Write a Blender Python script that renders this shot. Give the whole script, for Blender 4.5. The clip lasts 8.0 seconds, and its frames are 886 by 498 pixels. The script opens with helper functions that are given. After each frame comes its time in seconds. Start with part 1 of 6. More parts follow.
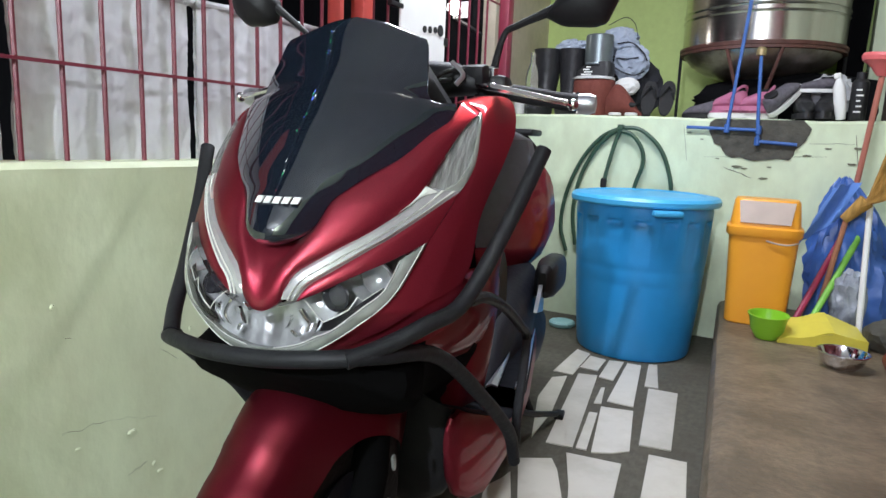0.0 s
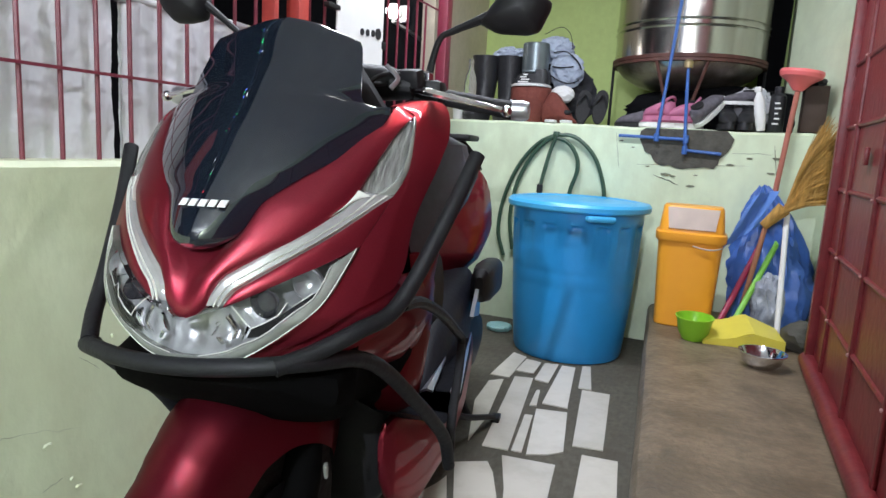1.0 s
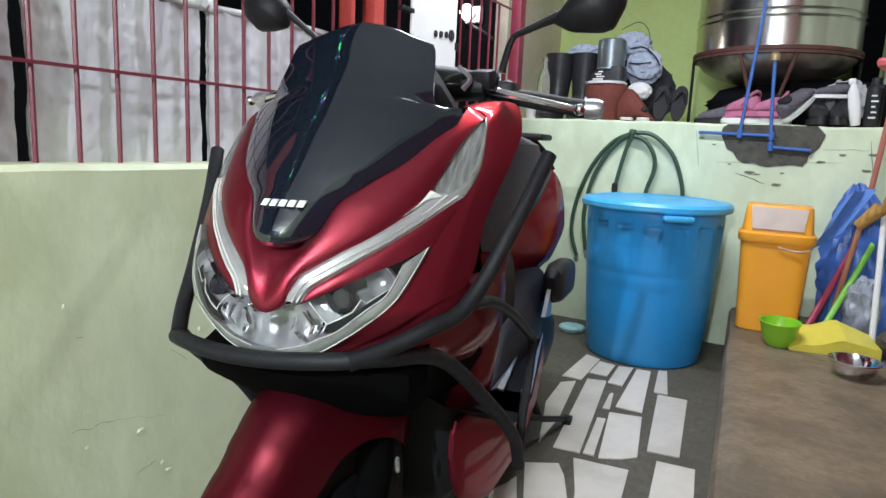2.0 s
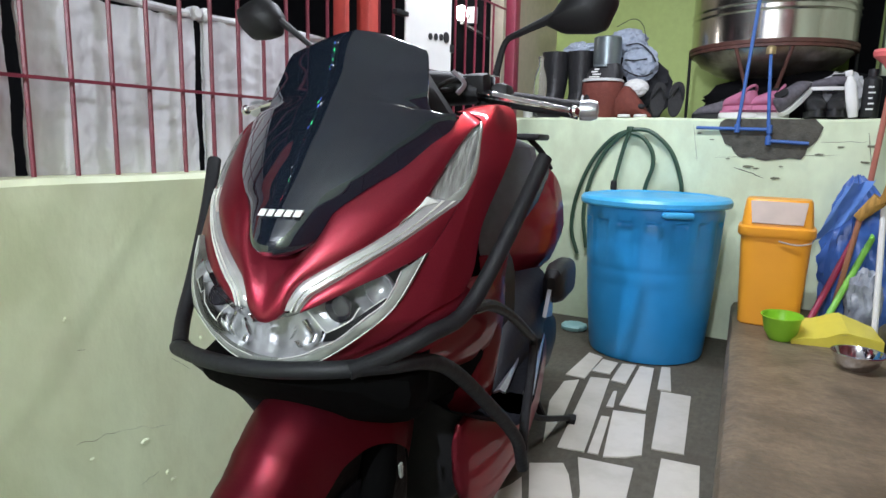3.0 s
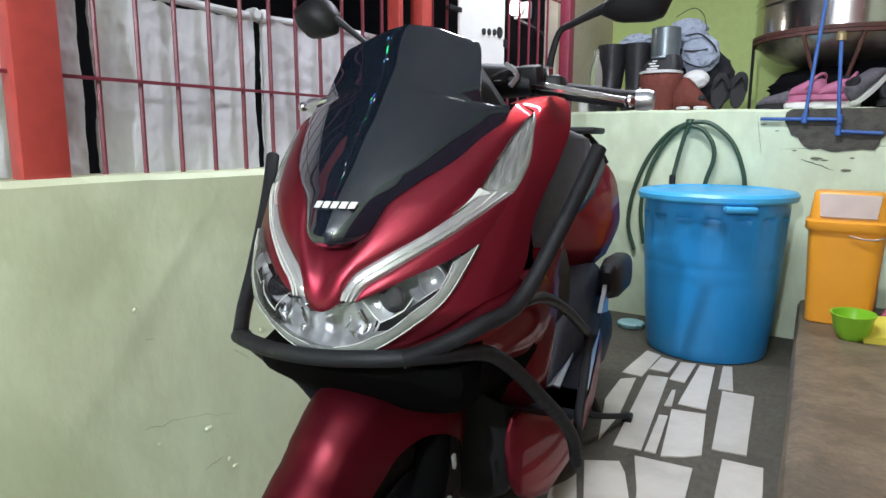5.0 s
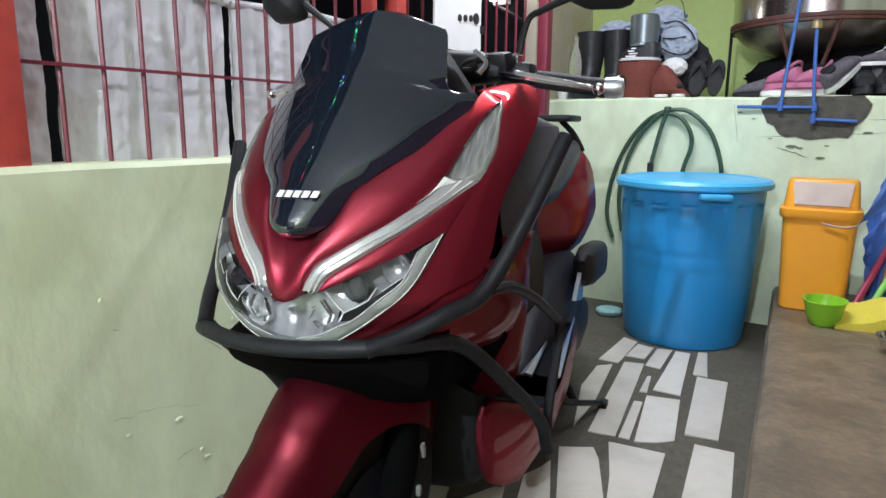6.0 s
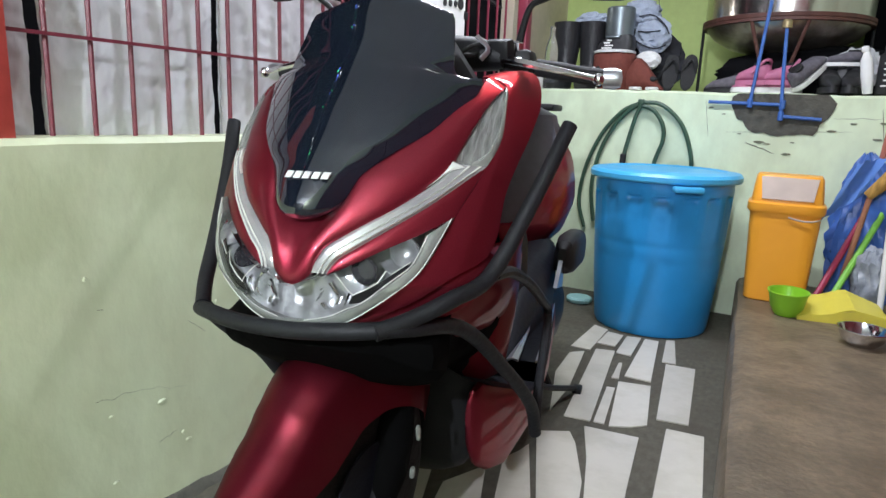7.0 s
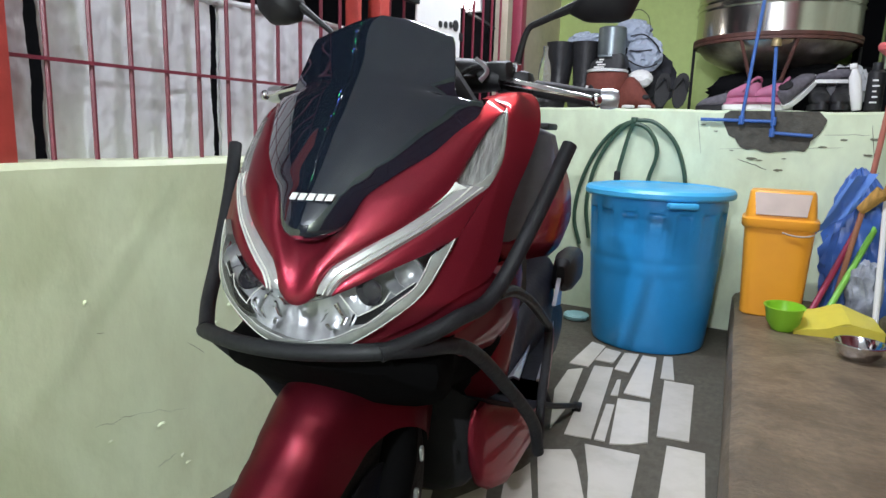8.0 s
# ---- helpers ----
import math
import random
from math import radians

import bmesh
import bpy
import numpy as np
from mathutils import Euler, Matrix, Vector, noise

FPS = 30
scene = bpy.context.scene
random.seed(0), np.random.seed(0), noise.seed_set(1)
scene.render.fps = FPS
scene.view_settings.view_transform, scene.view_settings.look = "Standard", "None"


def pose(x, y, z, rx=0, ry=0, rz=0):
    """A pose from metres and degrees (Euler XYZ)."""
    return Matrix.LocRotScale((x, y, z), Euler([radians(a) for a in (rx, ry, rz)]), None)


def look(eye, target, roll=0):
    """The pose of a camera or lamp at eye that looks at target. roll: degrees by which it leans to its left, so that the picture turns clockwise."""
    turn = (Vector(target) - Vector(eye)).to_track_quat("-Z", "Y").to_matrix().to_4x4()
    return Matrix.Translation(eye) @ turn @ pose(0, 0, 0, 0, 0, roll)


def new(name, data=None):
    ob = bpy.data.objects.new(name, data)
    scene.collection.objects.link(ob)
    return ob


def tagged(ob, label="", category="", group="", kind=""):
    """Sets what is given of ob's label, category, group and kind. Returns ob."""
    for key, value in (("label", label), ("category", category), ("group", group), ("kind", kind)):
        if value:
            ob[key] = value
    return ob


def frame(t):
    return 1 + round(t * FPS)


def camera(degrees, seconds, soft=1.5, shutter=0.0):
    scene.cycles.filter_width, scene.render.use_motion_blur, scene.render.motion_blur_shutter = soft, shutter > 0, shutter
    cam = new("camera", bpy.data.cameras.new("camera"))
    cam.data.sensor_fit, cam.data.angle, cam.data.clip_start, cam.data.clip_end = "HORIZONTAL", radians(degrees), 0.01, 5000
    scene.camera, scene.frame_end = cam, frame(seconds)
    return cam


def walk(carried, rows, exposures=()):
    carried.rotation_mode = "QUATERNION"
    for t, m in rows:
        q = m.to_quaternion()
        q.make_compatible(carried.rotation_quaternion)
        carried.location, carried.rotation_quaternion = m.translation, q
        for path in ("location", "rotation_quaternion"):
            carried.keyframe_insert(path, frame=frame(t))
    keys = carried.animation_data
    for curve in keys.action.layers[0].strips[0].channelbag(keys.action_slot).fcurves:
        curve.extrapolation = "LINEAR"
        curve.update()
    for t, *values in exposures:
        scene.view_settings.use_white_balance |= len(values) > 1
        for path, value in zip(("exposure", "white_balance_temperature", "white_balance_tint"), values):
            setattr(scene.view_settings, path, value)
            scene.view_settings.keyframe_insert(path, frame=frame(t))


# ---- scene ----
cam = camera(69.1, 8.0)
PATH = [
    (0, (-0.012, -0.002, 0.941), (-0.948, 1.732, 0.604), 2.3),
    (0.5, (-0.002, 0.006, 0.942), (-0.816, 1.803, 0.613), 2.7),
    (1, (-0.004, 0.006, 0.942), (-0.776, 1.824, 0.626), 3.3),
    (1.5, (0.002, 0.0, 0.949), (-0.836, 1.79, 0.641), 3.0),
    (2, (0.002, -0.001, 0.943), (-0.97, 1.716, 0.615), 2.6),
    (2.2, (0.009, 0.003, 0.943), (-0.972, 1.715, 0.615), 2.5),
    (3.3, (0.007, 0.001, 0.954), (-0.965, 1.717, 0.622), 0.8),
    (3.5, (0.007, 0.001, 0.954), (-0.965, 1.717, 0.62), 0.7),
    (4, (0.01, -0.007, 0.957), (-1.005, 1.689, 0.656), 0.8),
    (4.5, (0.011, -0.007, 0.954), (-1.021, 1.673, 0.617), 0.8),
    (4.7, (0.007, -0.008, 0.942), (-1.112, 1.618, 0.619), 0.4),
    (5.8, (0.039, 0.0235, 0.944), (-1.058, 1.656, 0.572), 0.4),
    (6, (0.033, 0.02, 0.944), (-1.042, 1.665, 0.57), 0.4),
    (6.5, (0.01, -0.002, 0.943), (-0.942, 1.711, 0.541), 0.9),
    (7, (-0.022, -0.021, 0.941), (-0.988, 1.681, 0.528), 2.3),
    (7.5, (-0.032, -0.031, 0.943), (-0.973, 1.69, 0.552), 2.3),
    (8, (-0.032, -0.033, 0.945), (-0.988, 1.687, 0.587), 1.8),
]
walk(cam, [(t, look(eye, target, roll)) for t, eye, target, roll in PATH])

# ---- light ----
world = bpy.data.worlds.new("night")
world.use_nodes = True
scene.world = world
world.node_tree.nodes["Background"].inputs[0].default_value = (0.010, 0.011, 0.014, 1)
world.node_tree.nodes["Background"].inputs[1].default_value = 0.3


TUBE = (-0.74, 2.15, 2.44)
BULB = (-0.06, -1.90, 2.00)
data = bpy.data.lights.new("tube_light", "AREA")
data.shape, data.size, data.size_y, data.energy, data.color = "RECTANGLE", 0.05, 1.15, 48, (0.95, 1.0, 1.13)
new("tube_light", data).matrix_world = look((TUBE[0], TUBE[1], TUBE[2] - 0.035), (TUBE[0] - 0.02, TUBE[1], 0))
data = bpy.data.lights.new("bulb_light", "POINT")
data.energy, data.color, data.shadow_soft_size = 226, (0.95, 1.0, 1.15), 0.025
new("bulb_light", data).location = (BULB[0], BULB[1], BULB[2] - 0.105)

# ---- materials ----


def material(name, colour, rough=0.5, metal=0.0, coat=0.0, grain=0.0, scale=30.0, bump=0.0, spots=0.0, spot_scale=3.0,
             spot_colour=None, vary=0.0, transmission=0.0, ior=1.45, stretch=(1, 1, 1), coat_rough=0.03, shine=0.5,
             patch=0.0, patch_scale=1.5, patch_colour=None):
    m = bpy.data.materials.new(name)
    m.use_nodes = True
    nt = m.node_tree
    b = nt.nodes["Principled BSDF"]
    b.inputs["Roughness"].default_value = rough
    b.inputs["Metallic"].default_value = metal
    b.inputs["Coat Weight"].default_value = coat
    b.inputs["Coat Roughness"].default_value = coat_rough
    b.inputs["Transmission Weight"].default_value = transmission
    b.inputs["IOR"].default_value = ior
    b.inputs["Specular IOR Level"].default_value = shine
    colour = (*colour, 1)
    b.inputs["Base Color"].default_value = colour
    if not (grain or spots or bump or vary or patch):
        return m
    tc = nt.nodes.new("ShaderNodeTexCoord")
    mp = nt.nodes.new("ShaderNodeMapping")
    mp.inputs["Scale"].default_value = stretch
    nt.links.new(tc.outputs["Object"], mp.inputs["Vector"])
    fine = nt.nodes.new("ShaderNodeTexNoise")
    fine.inputs["Scale"].default_value, fine.inputs["Detail"].default_value = scale, 5
    nt.links.new(mp.outputs[0], fine.inputs["Vector"])
    last = None

    def mix(fac, a, bcol, kind="MIX"):
        node = nt.nodes.new("ShaderNodeMix")
        node.data_type, node.blend_type = "RGBA", kind
        for sock, value in ((node.inputs[0], fac), (node.inputs[6], a), (node.inputs[7], bcol)):
            if isinstance(value, bpy.types.NodeSocket):
                nt.links.new(value, sock)
            else:
                sock.default_value = value
        return node.outputs[2]

    last = colour
    if grain:
        ramp = nt.nodes.new("ShaderNodeMapRange")
        ramp.inputs[1].default_value, ramp.inputs[2].default_value = 0.3, 0.7
        ramp.inputs[3].default_value, ramp.inputs[4].default_value = 1 - grain, 1 + grain
        nt.links.new(fine.outputs[0], ramp.inputs[0])
        hsv = nt.nodes.new("ShaderNodeHueSaturation")
        hsv.inputs["Color"].default_value = colour
        nt.links.new(ramp.outputs[0], hsv.inputs["Value"])
        last = hsv.outputs[0]
    if spots:
        big = nt.nodes.new("ShaderNodeTexNoise")
        big.inputs["Scale"].default_value, big.inputs["Detail"].default_value, big.inputs["Roughness"].default_value = spot_scale, 8, 0.65
        nt.links.new(mp.outputs[0], big.inputs["Vector"])
        r2 = nt.nodes.new("ShaderNodeMapRange")
        r2.inputs[1].default_value, r2.inputs[2].default_value = 0.46, 0.62
        r2.inputs[4].default_value = spots
        nt.links.new(big.outputs[0], r2.inputs[0])
        last = mix(r2.outputs[0], last, (*(spot_colour or (0.1, 0.09, 0.07)), 1))
    if patch:
        wide = nt.nodes.new("ShaderNodeTexNoise")
        wide.inputs["Scale"].default_value, wide.inputs["Detail"].default_value, wide.inputs["Roughness"].default_value = patch_scale, 6, 0.6
        wide.inputs["Distortion"].default_value = 0.8
        nt.links.new(tc.outputs["Object"], wide.inputs["Vector"])
        r4 = nt.nodes.new("ShaderNodeMapRange")
        r4.inputs[1].default_value, r4.inputs[2].default_value, r4.inputs[4].default_value = 0.45, 0.60, patch
        nt.links.new(wide.outputs[0], r4.inputs[0])
        last = mix(r4.outputs[0], last, (*patch_colour, 1))
    if vary:
        info = nt.nodes.new("ShaderNodeObjectInfo")
        r3 = nt.nodes.new("ShaderNodeMapRange")
        r3.inputs[3].default_value, r3.inputs[4].default_value = 1 - vary, 1 + vary
        nt.links.new(info.outputs["Random"], r3.inputs[0])
        h2 = nt.nodes.new("ShaderNodeHueSaturation")
        nt.links.new(r3.outputs[0], h2.inputs["Value"])
        if isinstance(last, bpy.types.NodeSocket):
            nt.links.new(last, h2.inputs["Color"])
        else:
            h2.inputs["Color"].default_value = last
        last = h2.outputs[0]
    if isinstance(last, bpy.types.NodeSocket):
        nt.links.new(last, b.inputs["Base Color"])
    if bump:
        bn = nt.nodes.new("ShaderNodeBump")
        bn.inputs["Strength"].default_value, bn.inputs["Distance"].default_value = bump, 0.01
        nt.links.new(fine.outputs[0], bn.inputs["Height"])
        nt.links.new(bn.outputs[0], b.inputs["Normal"])
    return m


def glowing(name, colour, strength):
    m = bpy.data.materials.new(name)
    m.use_nodes = True
    b = m.node_tree.nodes["Principled BSDF"]
    b.inputs["Base Color"].default_value = (*colour, 1)
    b.inputs["Emission Color"].default_value = (*colour, 1)
    b.inputs["Emission Strength"].default_value = strength
    return m


M = {}
M["wall"] = material("lime_paint", (0.64, 0.69, 0.48), 0.5, grain=0.05, scale=9, bump=0.75, spots=0.65, spot_scale=2.6, spot_colour=(0.54, 0.56, 0.375), stretch=(1, 1, 0.6), patch=0.55, patch_scale=1.6, patch_colour=(0.45, 0.49, 0.30))
M["unpainted"] = material("unpainted_wall", (0.11, 0.108, 0.10), 0.8, grain=0.15, scale=12, bump=0.3, spots=0.4, spot_scale=2, spot_colour=(0.07, 0.068, 0.06))
M["wall_back"] = material("pale_lime_paint", (0.64, 0.735, 0.525), 0.6, grain=0.07, scale=14, bump=0.4, spots=0.6, spot_scale=3.2, spot_colour=(0.52, 0.575, 0.39), stretch=(1, 1, 0.6))
M["wall_side"] = material("whitish_lime_paint", (0.70, 0.78, 0.57), 0.6, grain=0.05, scale=14, bump=0.3, spots=0.45, spot_scale=2.4, spot_colour=(0.62, 0.68, 0.48))
M["wall_green"] = material("green_paint", (0.50, 0.62, 0.22), 0.6, grain=0.04, scale=30, bump=0.15)
M["beige"] = material("beige_plaster", (0.55, 0.48, 0.38), 0.7, grain=0.06, scale=25, bump=0.2)
M["concrete"] = material("floor_concrete", (0.086, 0.079, 0.058), 0.7, grain=0.22, scale=40, bump=0.4, spots=0.8, spot_scale=4, spot_colour=(0.068, 0.058, 0.042), stretch=(1.3, 0.7, 1))
M["platform"] = material("dirty_concrete", (0.205, 0.156, 0.100), 0.45, grain=0.18, scale=60, bump=0.35, spots=0.50, spot_scale=17, spot_colour=(0.100, 0.072, 0.043), stretch=(0.85, 1.1, 1), patch=0.55, patch_scale=3.4, patch_colour=(0.082, 0.062, 0.038))
M["raw"] = material("raw_cement", (0.075, 0.072, 0.058), 0.85, grain=0.3, scale=30, bump=1.0, spots=0.6, spot_scale=12, spot_colour=(0.08, 0.075, 0.06))
M["tile"] = material("white_tile", (0.58, 0.55, 0.48), 0.25, grain=0.03, scale=8, spots=0.3, spot_scale=5, spot_colour=(0.38, 0.35, 0.27), vary=0.09)
M["red_paint"] = material("red_enamel", (0.165, 0.022, 0.040), 0.4, grain=0.12, scale=40, bump=0.15, spots=0.4, spot_scale=9, spot_colour=(0.17, 0.03, 0.035))
M["gate"] = material("maroon_enamel", (0.17, 0.020, 0.023), 0.38, grain=0.15, scale=30, bump=0.2, spots=0.4, spot_scale=8, spot_colour=(0.10, 0.012, 0.014))
M["weld"] = material("bare_weld_metal", (0.34, 0.17, 0.15), 0.55, grain=0.2, scale=40)
M["orange_post"] = material("red_orange_enamel", (0.42, 0.058, 0.048), 0.4, grain=0.1, scale=30, bump=0.15)
M["sheet"] = material("grey_white_sheet", (0.63, 0.63, 0.66), 0.6, grain=0.05, scale=14, bump=0.2, spots=0.45, spot_scale=5, spot_colour=(0.42, 0.42, 0.44), stretch=(1, 1, 0.4))
# near-black: darkness behind the grille and under the tank is put in here
M["dark"] = material("unlit_black", (0.006, 0.006, 0.007), 0.85, grain=0.1, scale=10, shine=0.08)
M["ceiling"] = material("pale_roof_sheet", (0.70, 0.71, 0.73), 0.65, grain=0.08, scale=6, spots=0.4, spot_scale=3, spot_colour=(0.60, 0.59, 0.57))
M["steel"] = material("stainless_steel", (0.55, 0.53, 0.50), 0.20, 1.0, grain=0.22, scale=5, bump=0.10, stretch=(1, 1, 0.15), spots=0.4, spot_scale=3, spot_colour=(0.30, 0.28, 0.25))
M["steel_dirty"] = material("dirty_steel", (0.36, 0.31, 0.27), 0.36, 0.9, grain=0.3, scale=8, bump=0.15, spots=0.6, spot_scale=6, spot_colour=(0.10, 0.07, 0.05))
M["dark_cloth"] = material("black_cloth", (0.022, 0.023, 0.028), 0.9, grain=0.15, scale=40, bump=0.3)
M["blue_cloth"] = material("grey_blue_cloth", (0.36, 0.41, 0.50), 0.85, grain=0.06, scale=40, bump=0.25, spots=0.35, spot_scale=9, spot_colour=(0.20, 0.23, 0.30))
M["pale_cloth"] = material("pale_grey_cloth", (0.46, 0.46, 0.48), 0.85, grain=0.06, scale=40, bump=0.25, spots=0.3, spot_scale=9, spot_colour=(0.28, 0.28, 0.30))
M["tarp_pale"] = material("pale_blue_tarpaulin", (0.12, 0.25, 0.62), 0.35, grain=0.1, scale=12, bump=0.3)
M["rust"] = material("rusty_red_oxide", (0.085, 0.032, 0.024), 0.6, grain=0.3, scale=20, bump=0.4)
M["blue_pipe"] = material("blue_pvc", (0.045, 0.125, 0.38), 0.4, grain=0.10, scale=20)
M["bin_blue"] = material("blue_plastic", (0.024, 0.285, 0.66), 0.33, grain=0.04, scale=6, bump=0.05, spots=0.15, spot_scale=4, spot_colour=(0.02, 0.22, 0.46))
M["lid_blue"] = material("light_blue_plastic", (0.06, 0.40, 0.72), 0.35, grain=0.03, scale=8)
M["bin_orange"] = material("orange_plastic", (0.84, 0.36, 0.03), 0.38, grain=0.03, scale=8, spots=0.2, spot_scale=4, spot_colour=(0.74, 0.28, 0.02))
M["flap"] = material("frosted_beige_plastic", (0.50, 0.41, 0.35), 0.35, grain=0.1, scale=10)
M["shoe_tongue"] = material("dark_mesh_cloth", (0.05, 0.05, 0.055), 0.8, grain=0.2, scale=50, bump=0.3)
M["brass"] = material("dull_brass", (0.42, 0.33, 0.18), 0.45, 0.8, grain=0.2, scale=30)
M["hose"] = material("dark_green_rubber", (0.035, 0.075, 0.045), 0.45, grain=0.1, scale=20)
M["black"] = material("black_plastic", (0.014, 0.014, 0.015), 0.5, grain=0.1, scale=40, bump=0.08, shine=0.3)
M["grip"] = material("black_rubber", (0.015, 0.015, 0.016), 0.7, grain=0.15, scale=80, bump=0.3)
M["foam"] = material("black_foam_sleeve", (0.013, 0.014, 0.016), 0.55, grain=0.12, scale=60, bump=0.2, shine=0.4)
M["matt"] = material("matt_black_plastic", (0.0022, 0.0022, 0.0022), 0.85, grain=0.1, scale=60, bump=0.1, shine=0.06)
M["shield"] = material("grey_shield_plastic", (0.14, 0.145, 0.18), 0.4, grain=0.08, scale=60, bump=0.12)
M["grey_plastic"] = material("dark_grey_plastic", (0.009, 0.010, 0.016), 0.5, grain=0.08, scale=60, bump=0.12, shine=0.25)
M["tyre"] = material("tyre_rubber", (0.012, 0.012, 0.012), 0.75, grain=0.2, scale=60, bump=0.4)
M["chrome"] = material("polished_metal", (0.78, 0.78, 0.80), 0.14, 1.0)
M["silver"] = material("silver_paint", (0.55, 0.56, 0.60), 0.3, 0.85, grain=0.05, scale=40)
M["candy"] = material("candy_red_paint", (0.275, 0.026, 0.045), 0.40, 0.80, coat=0.45, grain=0.05, scale=400, coat_rough=0.05)
M["candy"].node_tree.nodes["Principled BSDF"].inputs["Specular Tint"].default_value = (0.34, 0.06, 0.08, 1)
M["screen"] = material("smoked_black_acrylic", (0.008, 0.012, 0.020), 0.03, coat=0.4, ior=1.75)
M["glass_dark"] = material("dark_projector_lens", (0.03, 0.03, 0.035), 0.08, coat=1.0)
M["lens"] = material("clear_lens", (0.95, 0.95, 0.95), 0.02, transmission=1.0, ior=1.25)
M["reflector"] = material("lamp_reflector", (0.34, 0.355, 0.355), 0.28, 0.55, grain=0.20, scale=35, bump=0.25)
M["band"] = material("clear_lens_rim", (0.27, 0.29, 0.26), 0.25, 0.15, coat=0.7, grain=0.25, scale=22)
M["amber"] = material("signal_reflector", (0.27, 0.28, 0.26), 0.28, 0.35, grain=0.40, scale=20, bump=0.5, stretch=(8, 1, 1))
M["drl"] = material("clear_light_guide", (0.42, 0.42, 0.42), 0.22, 0.30, coat=0.6, grain=0.10, scale=30)
M["white_lens"] = material("frosted_clear_plastic", (0.70, 0.71, 0.66), 0.25, coat=0.6, grain=0.08, scale=40)
M["white"] = material("white_plastic", (0.75, 0.75, 0.73), 0.4, grain=0.03, scale=10)
M["yellow"] = material("yellow_plastic", (0.72, 0.62, 0.08), 0.4, grain=0.05, scale=10, spots=0.25, spot_scale=8, spot_colour=(0.5, 0.42, 0.08))
M["lime"] = material("lime_plastic", (0.25, 0.55, 0.03), 0.35, grain=0.03, scale=8)
M["tarp"] = material("blue_tarpaulin", (0.05, 0.13, 0.42), 0.35, grain=0.15, scale=12, bump=0.5, spots=0.3, spot_scale=5, spot_colour=(0.12, 0.22, 0.5))
M["bristle"] = material("broom_fibre", (0.42, 0.24, 0.06), 0.8, grain=0.35, scale=60, stretch=(1, 1, 0.15), bump=0.6)
M["wood"] = material("wooden_stick", (0.30, 0.13, 0.07), 0.6, grain=0.2, scale=30, stretch=(1, 1, 0.2))
M["maroon_stick"] = material("maroon_stick", (0.28, 0.02, 0.06), 0.4, grain=0.1, scale=20)
M["green_stick"] = material("green_stick", (0.22, 0.55, 0.08), 0.4, grain=0.1, scale=20)
M["coral"] = material("coral_rubber", (0.82, 0.17, 0.17), 0.45, grain=0.05, scale=10)
M["leather"] = material("black_leather", (0.020, 0.020, 0.022), 0.45, grain=0.15, scale=40, bump=0.3)
M["brown_cloth"] = material("brown_cloth", (0.16, 0.042, 0.03), 0.85, grain=0.12, scale=60, bump=0.4)
M["grey_cloth"] = material("grey_cloth", (0.40, 0.44, 0.52), 0.8, grain=0.08, scale=50, bump=0.3, spots=0.9, spot_scale=6, spot_colour=(0.05, 0.055, 0.07))
M["pink"] = material("pink_foam", (0.52, 0.17, 0.29), 0.6, grain=0.1, scale=15)
M["sneaker"] = material("grey_mesh_cloth", (0.12, 0.11, 0.13), 0.8, grain=0.2, scale=50, bump=0.3)
M["bag_film"] = material("grey_plastic_film", (0.34, 0.37, 0.42), 0.25, grain=0.3, scale=14, bump=0.4, spots=0.6, spot_scale=11, spot_colour=(0.12, 0.14, 0.18))
M["glass"] = material("clear_plastic", (0.9, 0.9, 0.9), 0.08, transmission=0.9, ior=1.3)

# ---- mesh helpers ----


def spline(points, count):
    """Catmull-Rom through the points, evenly in parameter."""
    p = [Vector(q) for q in points]
    p = [p[0] * 2 - p[1]] + p + [p[-1] * 2 - p[-2]]
    out = []
    spans = len(p) - 3
    for i in range(count):
        s = i / (count - 1) * spans
        k = min(int(s), spans - 1)
        f = s - k
        a, b, c, d = p[k:k + 4]
        out.append(0.5 * (2 * b + (c - a) * f + (2 * a - 5 * b + 4 * c - d) * f * f + (3 * b - 3 * c + d - a) * f ** 3))
    return out


def even(points, count):
    """The same curve, evenly spaced by length."""
    fine = spline(points, count * 6)
    run = [0.0]
    for a, b in zip(fine, fine[1:]):
        run.append(run[-1] + (b - a).length)
    out = []
    for i in range(count):
        want = run[-1] * i / (count - 1)
        k = max(0, min(len(fine) - 2, int(np.searchsorted(run, want)) - 1))
        span = run[k + 1] - run[k] or 1
        out.append(fine[k].lerp(fine[k + 1], min(1, max(0, (want - run[k]) / span))))
    return out


def tube(bm, points, radius, sides=12, count=0, flat=1.0):
    """A round bar along points; radius a number or a list along the length."""
    pts = even(points, count) if count else [Vector(p) for p in points]
    n = len(pts)
    rad = [radius] * n if isinstance(radius, (int, float)) else [float(np.interp(i / (n - 1), np.linspace(0, 1, len(radius)), radius)) for i in range(n)]
    rings = []
    side = None
    for i, p in enumerate(pts):
        way = (pts[min(i + 1, n - 1)] - pts[max(i - 1, 0)]).normalized()
        if side is None:
            side = way.orthogonal().normalized()
        side = (side - way * side.dot(way)).normalized()
        up = way.cross(side)
        rings.append([bm.verts.new(p + (side * math.cos(a) + up * math.sin(a) * flat) * rad[i]) for a in [2 * math.pi * k / sides for k in range(sides)]])
    for a, b in zip(rings, rings[1:]):
        for k in range(sides):
            bm.faces.new((a[k], a[(k + 1) % sides], b[(k + 1) % sides], b[k]))
    bm.faces.new(rings[0][::-1])
    bm.faces.new(rings[-1])
    return bm


